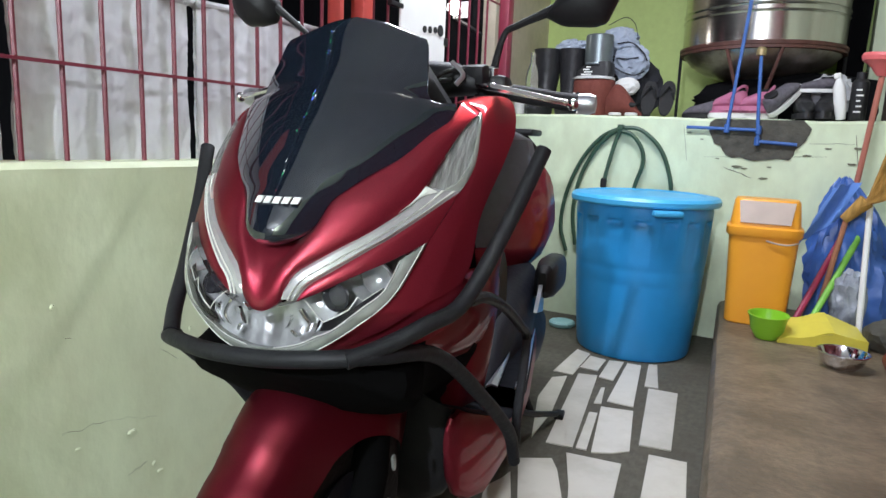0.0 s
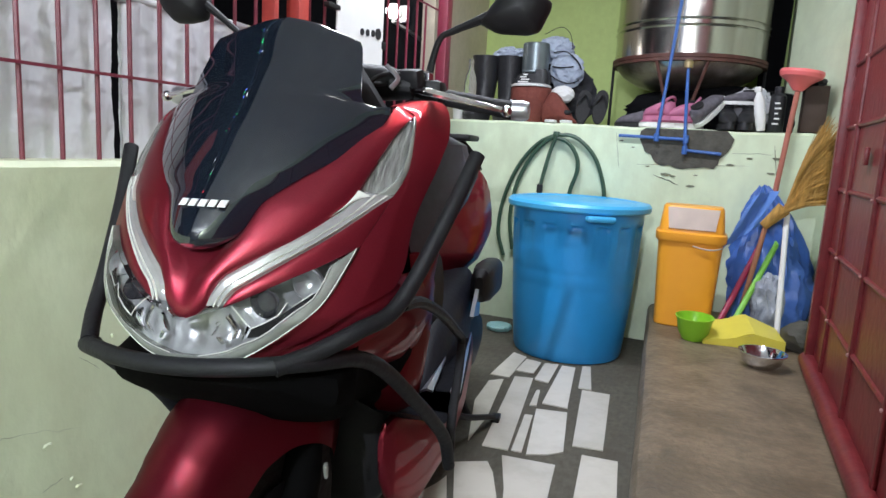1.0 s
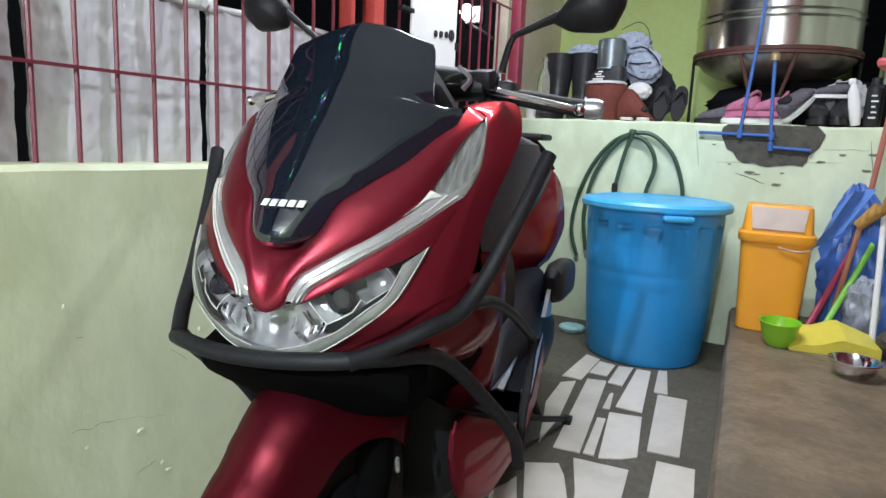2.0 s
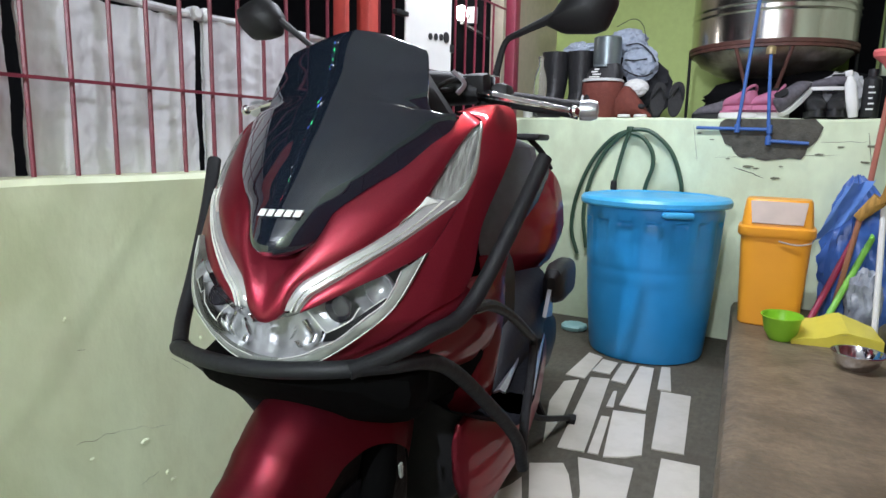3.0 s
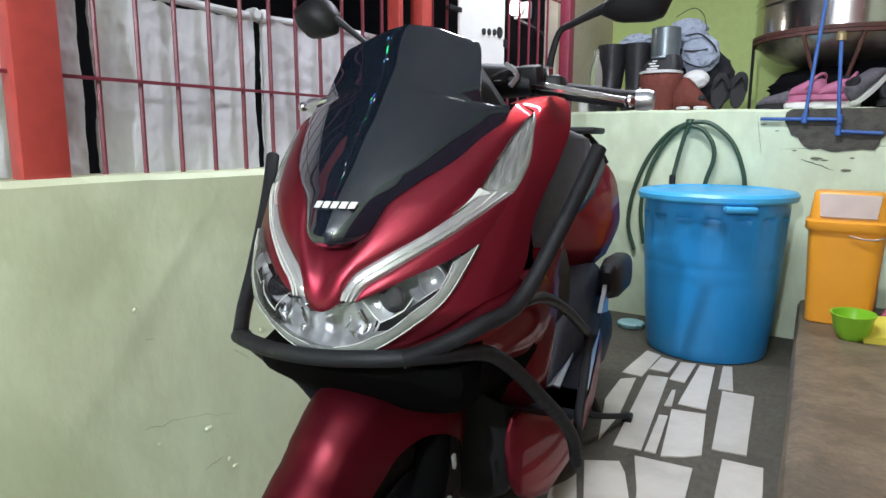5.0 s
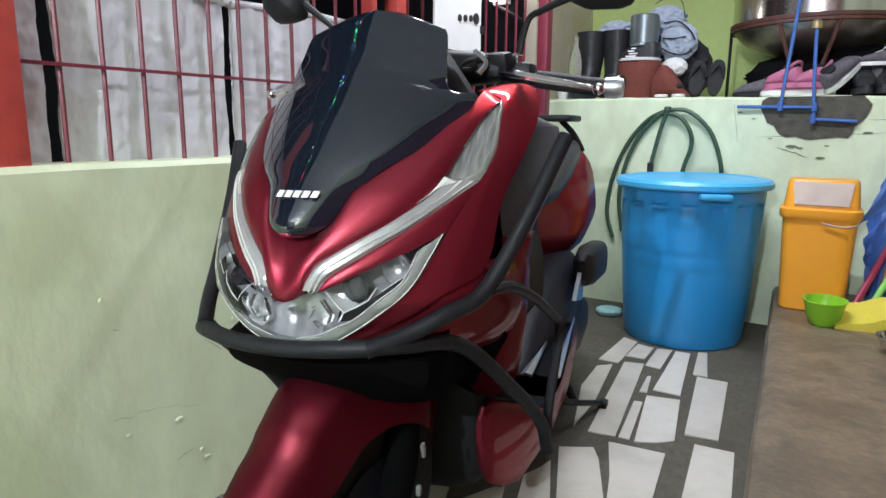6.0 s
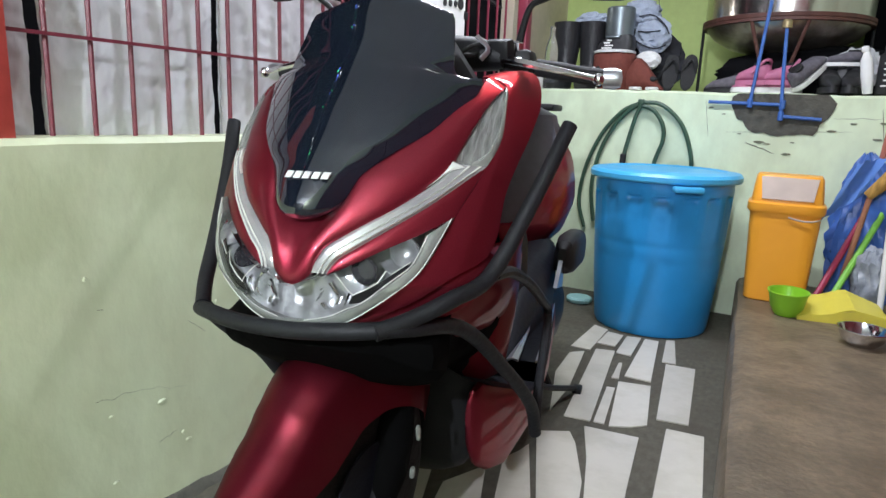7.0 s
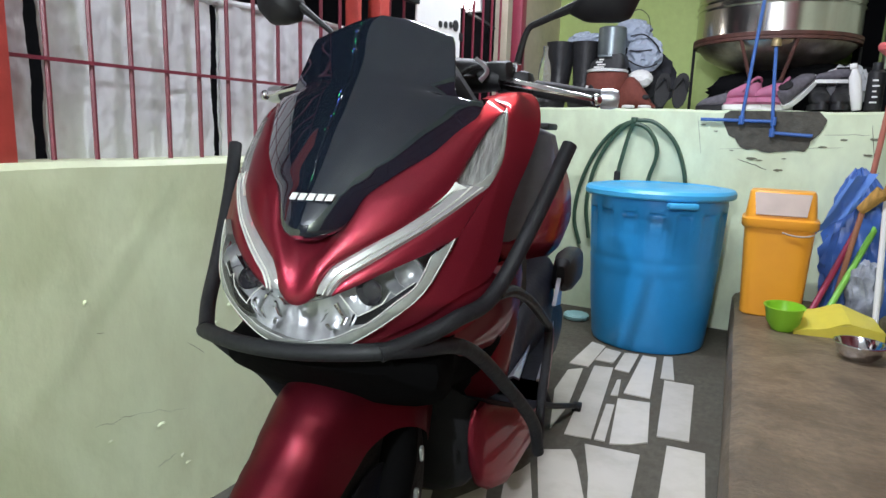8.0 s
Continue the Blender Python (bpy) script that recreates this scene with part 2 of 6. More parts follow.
def lathe(bm, profile, sides=32, centre=(0, 0, 0), axis="z"):
    """Turns (radius, height) pairs round an axis."""
    c = Vector(centre)
    rings = []
    for r, h in profile:
        ring = []
        for k in range(sides):
            a = 2 * math.pi * k / sides
            x, y = r * math.cos(a), r * math.sin(a)
            ring.append(bm.verts.new(c + Vector((x, y, h) if axis == "z" else (h, x, y) if axis == "x" else (x, h, y))))
        rings.append(ring)
    for a, b in zip(rings, rings[1:]):
        for k in range(sides):
            bm.faces.new((a[k], a[(k + 1) % sides], b[(k + 1) % sides], b[k]))
    bm.faces.new(rings[0][::-1])
    bm.faces.new(rings[-1])
    return bm


def box(bm, centre, size, turn=None, bevel=0.0):
    made = bmesh.ops.create_cube(bm, size=1.0)["verts"]
    m = Matrix.Translation(centre) @ (turn or Matrix()) @ Matrix.Diagonal((*size, 1))
    bmesh.ops.transform(bm, matrix=m, verts=made)
    if bevel:
        edges = list({e for v in made for e in v.link_edges})
        bmesh.ops.bevel(bm, geom=edges, offset=bevel, segments=2, affect="EDGES", profile=0.5)
    return bm


def prism(bm, outline, z0, z1):
    """A flat outline (x, y) raised from z0 to z1."""
    low = [bm.verts.new((x, y, z0)) for x, y in outline]
    top = [bm.verts.new((x, y, z1)) for x, y in outline]
    bm.faces.new(low[::-1])
    bm.faces.new(top)
    n = len(low)
    for i in range(n):
        bm.faces.new((low[i], low[(i + 1) % n], top[(i + 1) % n], top[i]))
    return bm


def sheet(bm, rows, thick=None):
    """A grid of points as a skin; thick: a vector or function that turns its rim back."""
    grid = [[bm.verts.new(p) for p in row] for row in rows]
    for a, b in zip(grid, grid[1:]):
        for k in range(len(a) - 1):
            bm.faces.new((a[k], a[k + 1], b[k + 1], b[k]))
    if thick is not None:
        rim = grid[0] + [r[-1] for r in grid[1:]] + grid[-1][-2::-1] + [r[0] for r in grid[-2:0:-1]]
        back = [bm.verts.new(v.co + Vector(thick)) for v in rim]
        n = len(rim)
        for i in range(n):
            bm.faces.new((rim[i], back[i], back[(i + 1) % n], rim[(i + 1) % n]))
    return bm


def loft(bm, rings, caps=True):
    made = [[bm.verts.new(p) for p in ring] for ring in rings]
    for a, b in zip(made, made[1:]):
        n = len(a)
        for k in range(n):
            bm.faces.new((a[k], a[(k + 1) % n], b[(k + 1) % n], b[k]))
    if caps:
        bm.faces.new(made[0][::-1])
        bm.faces.new(made[-1])
    return bm


def oval(cx, cy, rx, ry, n=24, power=2.0):
    out = []
    for k in range(n):
        a = 2 * math.pi * k / n
        c, s = math.cos(a), math.sin(a)
        out.append((cx + rx * math.copysign(abs(c) ** (2 / power), c), cy + ry * math.copysign(abs(s) ** (2 / power), s)))
    return out


def finish(name, bm, mat, smooth=35):
    bmesh.ops.recalc_face_normals(bm, faces=bm.faces)
    me = bpy.data.meshes.new(name)
    if smooth:
        for f in bm.faces:
            f.smooth = True
        for e in bm.edges:
            if len(e.link_faces) == 2 and e.calc_face_angle(0) > radians(smooth):
                e.smooth = False
    bm.to_mesh(me)
    bm.free()
    me.materials.append(mat)
    return me


def part(name, bm, mat, parent, label="", smooth=35):
    ob = new(name, finish(name, bm, mat, smooth))
    ob.parent = parent
    if label:
        tagged(ob, label)
    return ob


def thing(name, label, category, group="", kind="", at=(0, 0, 0), turn=0):
    ob = new(name)
    ob.matrix_basis = pose(*at, 0, 0, turn)
    return tagged(ob, label, category, group, kind)


def solid(name, bm, mat, label, category="", kind="", group="", smooth=35):
    return tagged(new(name, finish(name, bm, mat, smooth)), label, category, group, kind)


M["cup_grey"] = material("brushed_grey_metal", (0.20, 0.235, 0.25), 0.35, 0.7, grain=0.1, scale=20)
M["box_brown"] = material("dark_brown_card", (0.055, 0.035, 0.025), 0.7, grain=0.15, scale=20)
M["wood_red"] = material("reddish_wood", (0.42, 0.14, 0.10), 0.55, grain=0.15, scale=25, stretch=(1, 1, 0.2))
M["aqua"] = material("aqua_plastic", (0.35, 0.62, 0.62), 0.45, grain=0.05, scale=20)
M["bulb"] = glowing("bulb_glow", (1.0, 0.95, 0.9), 25)
M["tube_glow"] = glowing("tube_glow", (0.95, 1.0, 0.97), 6)
for key, colour in (("led_white", (0.9, 0.95, 1.0)), ("led_red", (1.0, 0.05, 0.08)), ("led_blue", (0.12, 0.2, 1.0)), ("led_green", (0.05, 1.0, 0.3))):
    M[key] = glowing(key, colour, 28)
M["crack"] = material("crack_grey", (0.17, 0.18, 0.12), 0.9, grain=0.2, scale=30)

# ---- the yard: ground, walls, platform ----
LEFT_X, BACK_Y, GATE_X, TOP_BACK, TOP_LEFT, STEP = -1.25, 3.42, 0.36, 1.095, 0.866, 0.21


def wavy_box(bm, x0, x1, y0, y1, z0, z1, axis, cells, wobble):
    """A wall block whose top edge is slightly uneven along one axis."""
    rows = []
    for i in range(cells + 1):
        f = i / cells
        dz = wobble * noise.noise((f * 9.0, x0 * 3, y0)) + 0.4 * wobble * noise.noise((f * 31.0, y1, 2.0))
        a = x0 + (x1 - x0) * f if axis == "x" else y0 + (y1 - y0) * f
        if axis == "x":
            ring = [(a, y0, z0), (a, y0, z1 + dz - 0.012), (a, y0 + 0.012, z1 + dz), (a, y1 - 0.012, z1 + dz), (a, y1, z1 + dz - 0.012), (a, y1, z0)]
        else:
            ring = [(x1, a, z0), (x1, a, z1 + dz - 0.012), (x1 - 0.012, a, z1 + dz), (x0 + 0.012, a, z1 + dz), (x0, a, z1 + dz - 0.012), (x0, a, z0)]
        rows.append(ring)
    return loft(bm, rows)


solid("floor", box(bmesh.new(), (-0.6, 1.5, -0.05), (6.0, 10.0, 0.1)), M["concrete"], "grey-brown cement floor of a narrow yard", "floor", "structure")
solid("wall_left", wavy_box(bmesh.new(), LEFT_X - 0.12, LEFT_X, -2.6, 2.86, 0, TOP_LEFT, "y", 90, 0.008), M["wall"], "low lime green painted wall under a grille, scuffed and cracked", "wall", "structure")
solid("wall_back", wavy_box(bmesh.new(), -1.62, 0.44, BACK_Y, BACK_Y + 0.95, 0, TOP_BACK, "x", 60, 0.010), M["wall_back"], "pale lime painted low wall with a broad chipped ledge", "wall", "structure")
solid("wall_green", box(bmesh.new(), (-0.6, 4.44, 1.5), (2.9, 0.12, 3.0)), M["wall_green"], "bright green painted wall behind the ledge", "wall", "structure")
solid("wall_beige", box(bmesh.new(), (-1.67, 3.94, 1.4), (0.10, 0.88, 2.8)), M["beige"], "beige plaster wall beside the ledge", "wall", "structure")
solid("wall_right", prism(bmesh.new(), [(0.44, 2.65), (0.44, 3.42), (0.246, 3.90), (0.262, 4.40), (0.56, 4.40), (0.56, 2.65)], 0.0, 3.0), M["wall_side"], "pale lime painted side wall in the corner", "wall", "structure", smooth=0)
solid("wall_gate_side", box(bmesh.new(), (0.52, 0.0, 1.5), (0.16, 5.26, 3.0)), M["wall_back"], "pale painted wall behind the steel gate", "wall", "structure")
solid("wall_behind", box(bmesh.new(), (-0.6, -2.66, 1.5), (2.6, 0.12, 3.0)), M["unpainted"], "dim unpainted wall closing the yard", "wall", "structure")
solid("ceiling", box(bmesh.new(), (-0.41, 0.9, 2.54), (1.98, 7.3, 0.06)), M["ceiling"], "pale sheet roof over the yard", "ceiling", "structure")
rnd = random.Random(31)
rings = []
for k in range(61):
    y = 0.2 + 2.4 * k / 60
    w, h = 0.022 + 0.012 * rnd.random(), 0.014 + 0.012 * rnd.random()
    rings.append([(LEFT_X - 0.012, y, -0.01), (LEFT_X + w, y, -0.01), (LEFT_X + w * 0.75, y, h * 0.35), (LEFT_X + w * 0.3, y, h * 0.85), (LEFT_X - 0.012, y, h)])
solid("trim_wall_base", loft(bmesh.new(), rings), M["raw"], "rough dark cement fillet at the foot of the wall", "trim", "structure")
# walls added to close the space; their black stands for missing light
solid("wall_neighbour", box(bmesh.new(), (-3.4, 0.4, 1.45), (0.1, 6.2, 2.9)), M["dark"], "near-black wall standing for the unlit space behind the grille", "wall", "structure")
solid("wall_neighbour_end", box(bmesh.new(), (-2.53, 3.46, 1.45), (1.66, 0.08, 2.9)), M["dark"], "end wall behind the grille, its darkness put into the colour", "wall", "structure")

# raised platform along the gate, its edge slightly slanting, edge worn round
bm = bmesh.new()
rings = []
for i in range(41):
    y = -2.6 + i * (6.0 / 40)
    e = 0.020 - 0.0862 * y + 0.008 * noise.noise((y * 4, 0, 0))
    w = 0.006 * noise.noise((y * 6, 3, 0))
    rings.append([(e - 0.012, y, -0.02), (e - 0.010, y, STEP - 0.035 + w), (e, y, STEP - 0.012 + w), (e + 0.025, y, STEP + w * 0.5), (0.2, y, STEP + 0.004 * noise.noise((y * 3, 5, 1))), (0.46, y, STEP + 0.004), (0.46, y, -0.02)])
loft(bm, rings)
solid("platform", bm, M["platform"], "raised cement platform with brown dirt and a worn edge", "platform", "structure")

# ---- the scooter: u across (its left is plus), v to its rear, z up, from the ground under its steering head ----
scooter = thing("scooter", "glossy candy red scooter with black windscreen and black crash bars", "scooter", at=(-0.724, 1.085, 0), turn=11)
NOSE_Z = [0.50, 0.55, 0.60, 0.65, 0.70, 0.75, 0.80, 0.85, 0.90, 0.95, 1.0, 1.05, 1.10, 1.15]
NOSE_V = [-0.36, -0.39, -0.42, -0.447, -0.463, -0.448, -0.424, -0.398, -0.362, -0.318, -0.268, -0.215, -0.16, -0.10]


def nose(u, z):
    """The fairing's form: a paraboloid with a crease where its front turns into its side."""
    a = abs(u)
    crease = float(np.interp(z, [0.72, 0.79, 0.87, 0.92, 0.98], [0.214, 0.226, 0.234, 0.234, 0.226]))
    roll = min(1.0, max(0.0, (a - 0.13) / 0.05)) * 14 * max(0, z - 0.955) ** 2
    return float(np.interp(z, NOSE_Z, NOSE_V)) + 2.4 * a * a + 0.9 * max(0, a - crease) + roll


def cowl_form(u, z):
    """The fairing with the shallow valley that runs down from the screen between two ridges."""
    ridge = float(np.interp(z, [0.70, 0.72, 0.758, 0.783, 0.808], [0.010, 0.016, 0.026, 0.043, 0.056]))
    depth = float(np.interp(z, [0.70, 0.76, 0.80], [0.0, 0.009, 0.013]))
    return nose(u, z) + depth * min(1.0, max(0.0, (ridge - abs(u)) / 0.016))


def glazing(z):
    """The screen's middle line."""
    return float(np.interp(z, [0.787, 0.792, 0.80, 0.815, 0.85, 0.95, 1.05, 1.075, 1.137], [-0.437, -0.447, -0.452, -0.449, -0.424, -0.338, -0.240, -0.217, -0.168]))


def both(half):
    """A half outline from the middle outwards, mirrored to the whole."""
    return [(-u, z) for u, z in half[:0:-1]] + list(half)


def skin(low, high, wide, tall, proud=0.0, crown=0.0, thick=0.012, form=nose, mirror=1, power=4, skew=1.0, inward=0.0):
    """A panel of the fairing between two outlines in (u, z), laid on the fairing's form."""
    a = [Vector((p[0], p[1], 0)) for p in low]
    b = [Vector((p[0], p[1], 0)) for p in high]
    a, b = even(a, wide), even(b, wide)
    rows = []
    for j in range(tall):
        t = j / (tall - 1)
        row = []
        for i in range(wide):
            q = a[i].lerp(b[i], t)
            s = i / (wide - 1)
            lift = crown * (1 - abs(2 * t ** skew - 1) ** power) * (1 - (2 * s - 1) ** 8)
            row.append((mirror * q.x, form(q.x, q.y) - proud - lift, q.y))
        rows.append(row)
    return sheet(bmesh.new(), rows, (-mirror * inward, thick, 0))


def bowl_skin(low, high, wide, tall):
    """The lamp's bright bowl: its floor comes forward to the lower edge, with facets like cut glass in the middle."""
    a = even([Vector((p[0], p[1], 0)) for p in low], wide)
    b = even([Vector((p[0], p[1], 0)) for p in high], wide)
    rows = []
    for j in range(tall):
        t = j / (tall - 1)
        row = []
        for i in range(wide):
            q = a[i].lerp(b[i], t)
            mid = max(0.0, 1 - (q.x / 0.085) ** 4)
            flute = 0.0028 * (abs((abs(q.x) * 42) % 1 - 0.5) - 0.25) * math.sin(math.pi * t) * mid
            row.append((q.x, nose(q.x, q.y) + 0.004 + 0.046 * math.sin(0.5 * math.pi * t) + flute, q.y))
        rows.append(row)
    return sheet(bmesh.new(), rows, (0, 0.004, 0))


DRL_TOP = [(0.0297, 0.717), (0.0333, 0.731), (0.0454, 0.752), (0.063, 0.766), (0.0946, 0.787), (0.125, 0.8065), (0.154, 0.830), (0.171, 0.848), (0.180, 0.868)]
DRL_LOW = [(0.052, 0.718), (0.059, 0.730), (0.068, 0.740), (0.090, 0.755), (0.1286, 0.7825), (0.158, 0.804), (0.187, 0.829), (0.206, 0.847), (0.224, 0.864)]
SIGNAL_IN = [(0.180, 0.869), (0.193, 0.911), (0.2066, 0.957), (0.218, 0.986)]
SIGNAL_OUT = [(0.200, 0.864), (0.210, 0.872), (0.221, 0.8845), (0.2265, 0.904), (0.2265, 0.935), (0.224, 0.966), (0.218, 0.986)]
RIM_OUT = [(0.224, 0.865), (0.2305, 0.884), (0.234, 0.907), (0.231, 0.942), (0.226, 0.973), (0.219, 0.988)]
LENS_TOP = [(0.0, 0.699), (0.0065, 0.700), (0.0267, 0.708), (0.052, 0.716), (0.0745, 0.726), (0.101, 0.740), (0.133, 0.757), (0.163, 0.772), (0.197, 0.793)]
LENS_LOW = [(0.0, 0.632), (0.0165, 0.633), (0.054, 0.637), (0.092, 0.656), (0.138, 0.690), (0.169, 0.721), (0.187, 0.762), (0.197, 0.793)]
BAND_IN = [(0.0, 0.648), (0.021, 0.649), (0.059, 0.659), (0.082, 0.671), (0.103, 0.681), (0.138, 0.711), (0.158, 0.729), (0.167, 0.749), (0.173, 0.772)]
SCREEN_EDGE = [(0.036, 0.796), (0.0535, 0.810), (0.0625, 0.831), (0.069, 0.848), (0.079, 0.860), (0.107, 0.885), (0.137, 0.909), (0.161, 0.940), (0.1845, 0.970), (0.187, 1.000)]

red_low = [(0.0, 0.6985), (0.010, 0.700), (0.021, 0.708)] + DRL_TOP + SIGNAL_IN[1:]
red_top = [(0.0, 0.784), (0.020, 0.788)] + SCREEN_EDGE + [(0.192, 1.004)]
part("front_cowl", skin(both(red_low), both(red_top), 110, 22, 0.0, 0.009, form=cowl_form, power=2.2, skew=0.8), M["candy"], scooter)

# windscreen: half width, depth and height of its edge beside the height of its middle
SCREEN_ROWS = [(0.004, -0.437, 0.788, 0.787), (0.022, -0.437, 0.790, 0.790), (0.038, -0.430, 0.797, 0.797), (0.055, -0.414, 0.811, 0.811), (0.0635, -0.402, 0.831, 0.831),
               (0.0705, -0.391, 0.848, 0.851), (0.081, -0.378, 0.860, 0.872), (0.109, -0.349, 0.885, 0.898), (0.139, -0.309, 0.909, 0.925), (0.163, -0.264, 0.939, 0.955),
               (0.185, -0.217, 0.968, 0.985), (0.187, -0.188, 0.997, 1.005), (0.164, -0.204, 0.990, 1.025), (0.1475, -0.214, 1.008, 1.042), (0.142, -0.203, 1.035, 1.062),
               (0.137, -0.190, 1.059, 1.080), (0.1285, -0.172, 1.097, 1.112), (0.112, -0.170, 1.106, 1.122), (0.092, -0.170, 1.1135, 1.128), (0.048, -0.167, 1.130, 1.134), (0.008, -0.168, 1.136, 1.137)]
rows = []
for w, v, z, zc in SCREEN_ROWS:
    mid = glazing(zc) - 0.004
    bend = float(np.interp(zc, [0.79, 0.86, 0.95, 1.02, 1.10], [2.2, 2.2, 2.2, 2.1, 2.5]))
    rows.append([(w * s, mid + (v - mid) * abs(s) ** bend, zc + (z - zc) * abs(s) ** 2) for s in np.linspace(-1, 1, 41)])
dense = list(zip(*[even([Vector(r[i]) for r in rows], 56) for i in range(41)]))
part("windscreen", sheet(bmesh.new(), dense, (0, 0.004, 0)), M["screen"], scooter, "smoked black glossy windscreen")
reflector = part("headlight_housing", bowl_skin(both(LENS_LOW), both(LENS_TOP), 120, 14), M["reflector"], scooter, "chrome headlight reflector", smooth=14)
part("headlight_lens", skin(both(LENS_LOW), both(LENS_TOP), 60, 10, 0.012, 0.008, 0.022), M["lens"], scooter, "clear headlight cover").visible_shadow = False
for s in (1, -1):
    strip = part("daytime_light", skin(DRL_LOW, DRL_TOP, 44, 7, 0.001, 0.006, 0.02, mirror=s, power=6), M["drl"], scooter, "clear silver light strip")
    for f0, f1 in ((0.12, 0.20), (0.42, 0.50)):
        lo = [(a[0] + (b[0] - a[0]) * f0, a[1] + (b[1] - a[1]) * f0) for a, b in zip(DRL_LOW, DRL_TOP)]
        hi = [(a[0] + (b[0] - a[0]) * f1, a[1] + (b[1] - a[1]) * f1) for a, b in zip(DRL_LOW, DRL_TOP)]
        part("rib", skin(lo, hi, 40, 3, 0.0072, 0.0022, 0.003, mirror=s), M["white_lens"], strip)
    part("side_strip", skin(LENS_TOP[3:], DRL_LOW, 40, 6, 0.001, 0.003, mirror=s), M["candy"], scooter)
    part("signal_reflector", skin(SIGNAL_IN, SIGNAL_OUT, 24, 8, -0.014, 0, mirror=s), M["amber"], scooter, "ribbed silver indicator reflector")
    part("signal_lens", skin(SIGNAL_IN, SIGNAL_OUT, 24, 8, 0.001, 0.005, 0.012, mirror=s), M["lens"], scooter, "clear indicator cover").visible_shadow = False
    part("signal_rim", skin(RIM_OUT, SIGNAL_OUT, 28, 5, 0.001, 0.004, 0.015, mirror=s), M["band"], scooter, "clear rim of the indicator")
    # cream ends of the light strips below the indicators
    part("strip_end", skin([(0.157, 0.8345), (0.172, 0.8475), (0.183, 0.858), (0.1985, 0.8635)], [(0.158, 0.8355), (0.171, 0.850), (0.178, 0.8615), (0.182, 0.8715)], 12, 4, 0.0075, 0.002, 0.006, mirror=s), M["white_lens"], scooter, "pale end of the light strip")
    inner = LENS_LOW[2:] + [(0.2065, 0.815), (0.2165, 0.841)] + RIM_OUT + [(0.206, 0.996), (0.192, 1.003)]
    outer = [(0.052, 0.632), (0.089, 0.640), (0.127, 0.658), (0.163, 0.677), (0.183, 0.692), (0.2085, 0.710), (0.231, 0.722), (0.2405, 0.733), (0.247, 0.759), (0.2485, 0.790), (0.250, 0.823), (0.257, 0.864), (0.2635, 0.899), (0.267, 0.930), (0.268, 0.959), (0.260, 0.990), (0.245, 1.013), (0.224, 1.0195), (0.204, 1.012), (0.193, 1.004)]
    part("side_cowl", skin(inner, outer, 80, 14, 0.0, 0.001, 0.012, mirror=s, inward=0.022), M["candy"], scooter)
    part("lower_cowl", skin([(0.070, 0.622), (0.120, 0.626), (0.165, 0.634), (0.205, 0.650), (0.240, 0.680), (0.256, 0.712)], [(0.085, 0.642), (0.127, 0.662), (0.163, 0.681), (0.1835, 0.696), (0.2085, 0.714), (0.238, 0.737)], 30, 6, -0.012, 0.002, 0.05, mirror=s), M["candy"], scooter)
    part("lens_band", skin(LENS_LOW, BAND_IN, 48, 6, 0.014, 0.004, 0.024, mirror=s), M["band"], scooter, "clear frosted rim of the headlight")
    for edge, off, r in ((LENS_LOW, -0.0155, 0.0009), (BAND_IN, -0.0165, 0.0008)):
        part("band_edge", tube(bmesh.new(), [(s * u, nose(u, z) + off, z) for u, z in edge[1:]], r, 6, 40), M["white_lens"], scooter, "bright edge of the lens rim")
    # lamp units inside the headlight
    unit = bmesh.new()
    lathe(unit, [(0.004, 0.010), (0.011, 0.006), (0.016, -0.006), (0.019, -0.016), (0.017, -0.018), (0.012, -0.010), (0.003, -0.012)], 20, (s * 0.095, nose(0.095, 0.718) + 0.030, 0.718), "y")
    part("lamp_unit", unit, M["glass_dark"], scooter, "dark projector lens")
    unit = bmesh.new()
    lathe(unit, [(0.003, 0.016), (0.016, 0.010), (0.023, -0.008), (0.021, -0.010), (0.012, 0.002), (0.003, 0.006)], 16, (s * 0.140, nose(0.140, 0.742) + 0.026, 0.742), "y")
    part("lamp_unit", unit, M["reflector"], scooter)
    # jagged bright edge of the inner shroud and the dark slot under it
    ledge = [(0.062, 0.716), (0.080, 0.697), (0.086, 0.690), (0.102, 0.697), (0.117, 0.706), (0.125, 0.722), (0.1315, 0.717), (0.152, 0.733)]
    part("lamp_divider", tube(bmesh.new(), [(s * u, nose(u, z) + 0.002, z) for u, z in ledge], 0.0009, 6), M["white_lens"], scooter, "bright edge of the lamp shroud")
    part("lamp_shroud", skin([(0.078, 0.676), (0.100, 0.6815), (0.127, 0.705), (0.150, 0.726)], [(0.085, 0.689), (0.102, 0.696), (0.120, 0.707), (0.150, 0.731)], 14, 3, -0.004, 0, mirror=s), M["black"], scooter, "dark slot in the lamp")
    for u0, z0, u1, z1, w in ((0.052, 0.700, 0.062, 0.684, 0.004), (0.062, 0.684, 0.056, 0.672, 0.005), (0.076, 0.690, 0.068, 0.672, 0.003), (0.040, 0.690, 0.030, 0.676, 0.003), (0.036, 0.674, 0.042, 0.664, 0.005)):
        part("lamp_facet", skin([(u0, z0), (u1, z1)], [(u0 + w, z0 + 0.002), (u1 + w, z1 + 0.002)], 5, 3, -0.012, 0.001, 0.006, mirror=s), M["chrome"], reflector)

# black instrument hood behind the waist of the screen
rows = []
for t in np.linspace(0, 1, 9):
    w = 0.098 + 0.078 * t
    rows.append([(w * k, -0.155 + 0.045 * abs(k) ** 3 - 0.012 * t, 1.085 - 0.105 * t - 0.012 * k * k) for k in np.linspace(-1, 1, 13)])
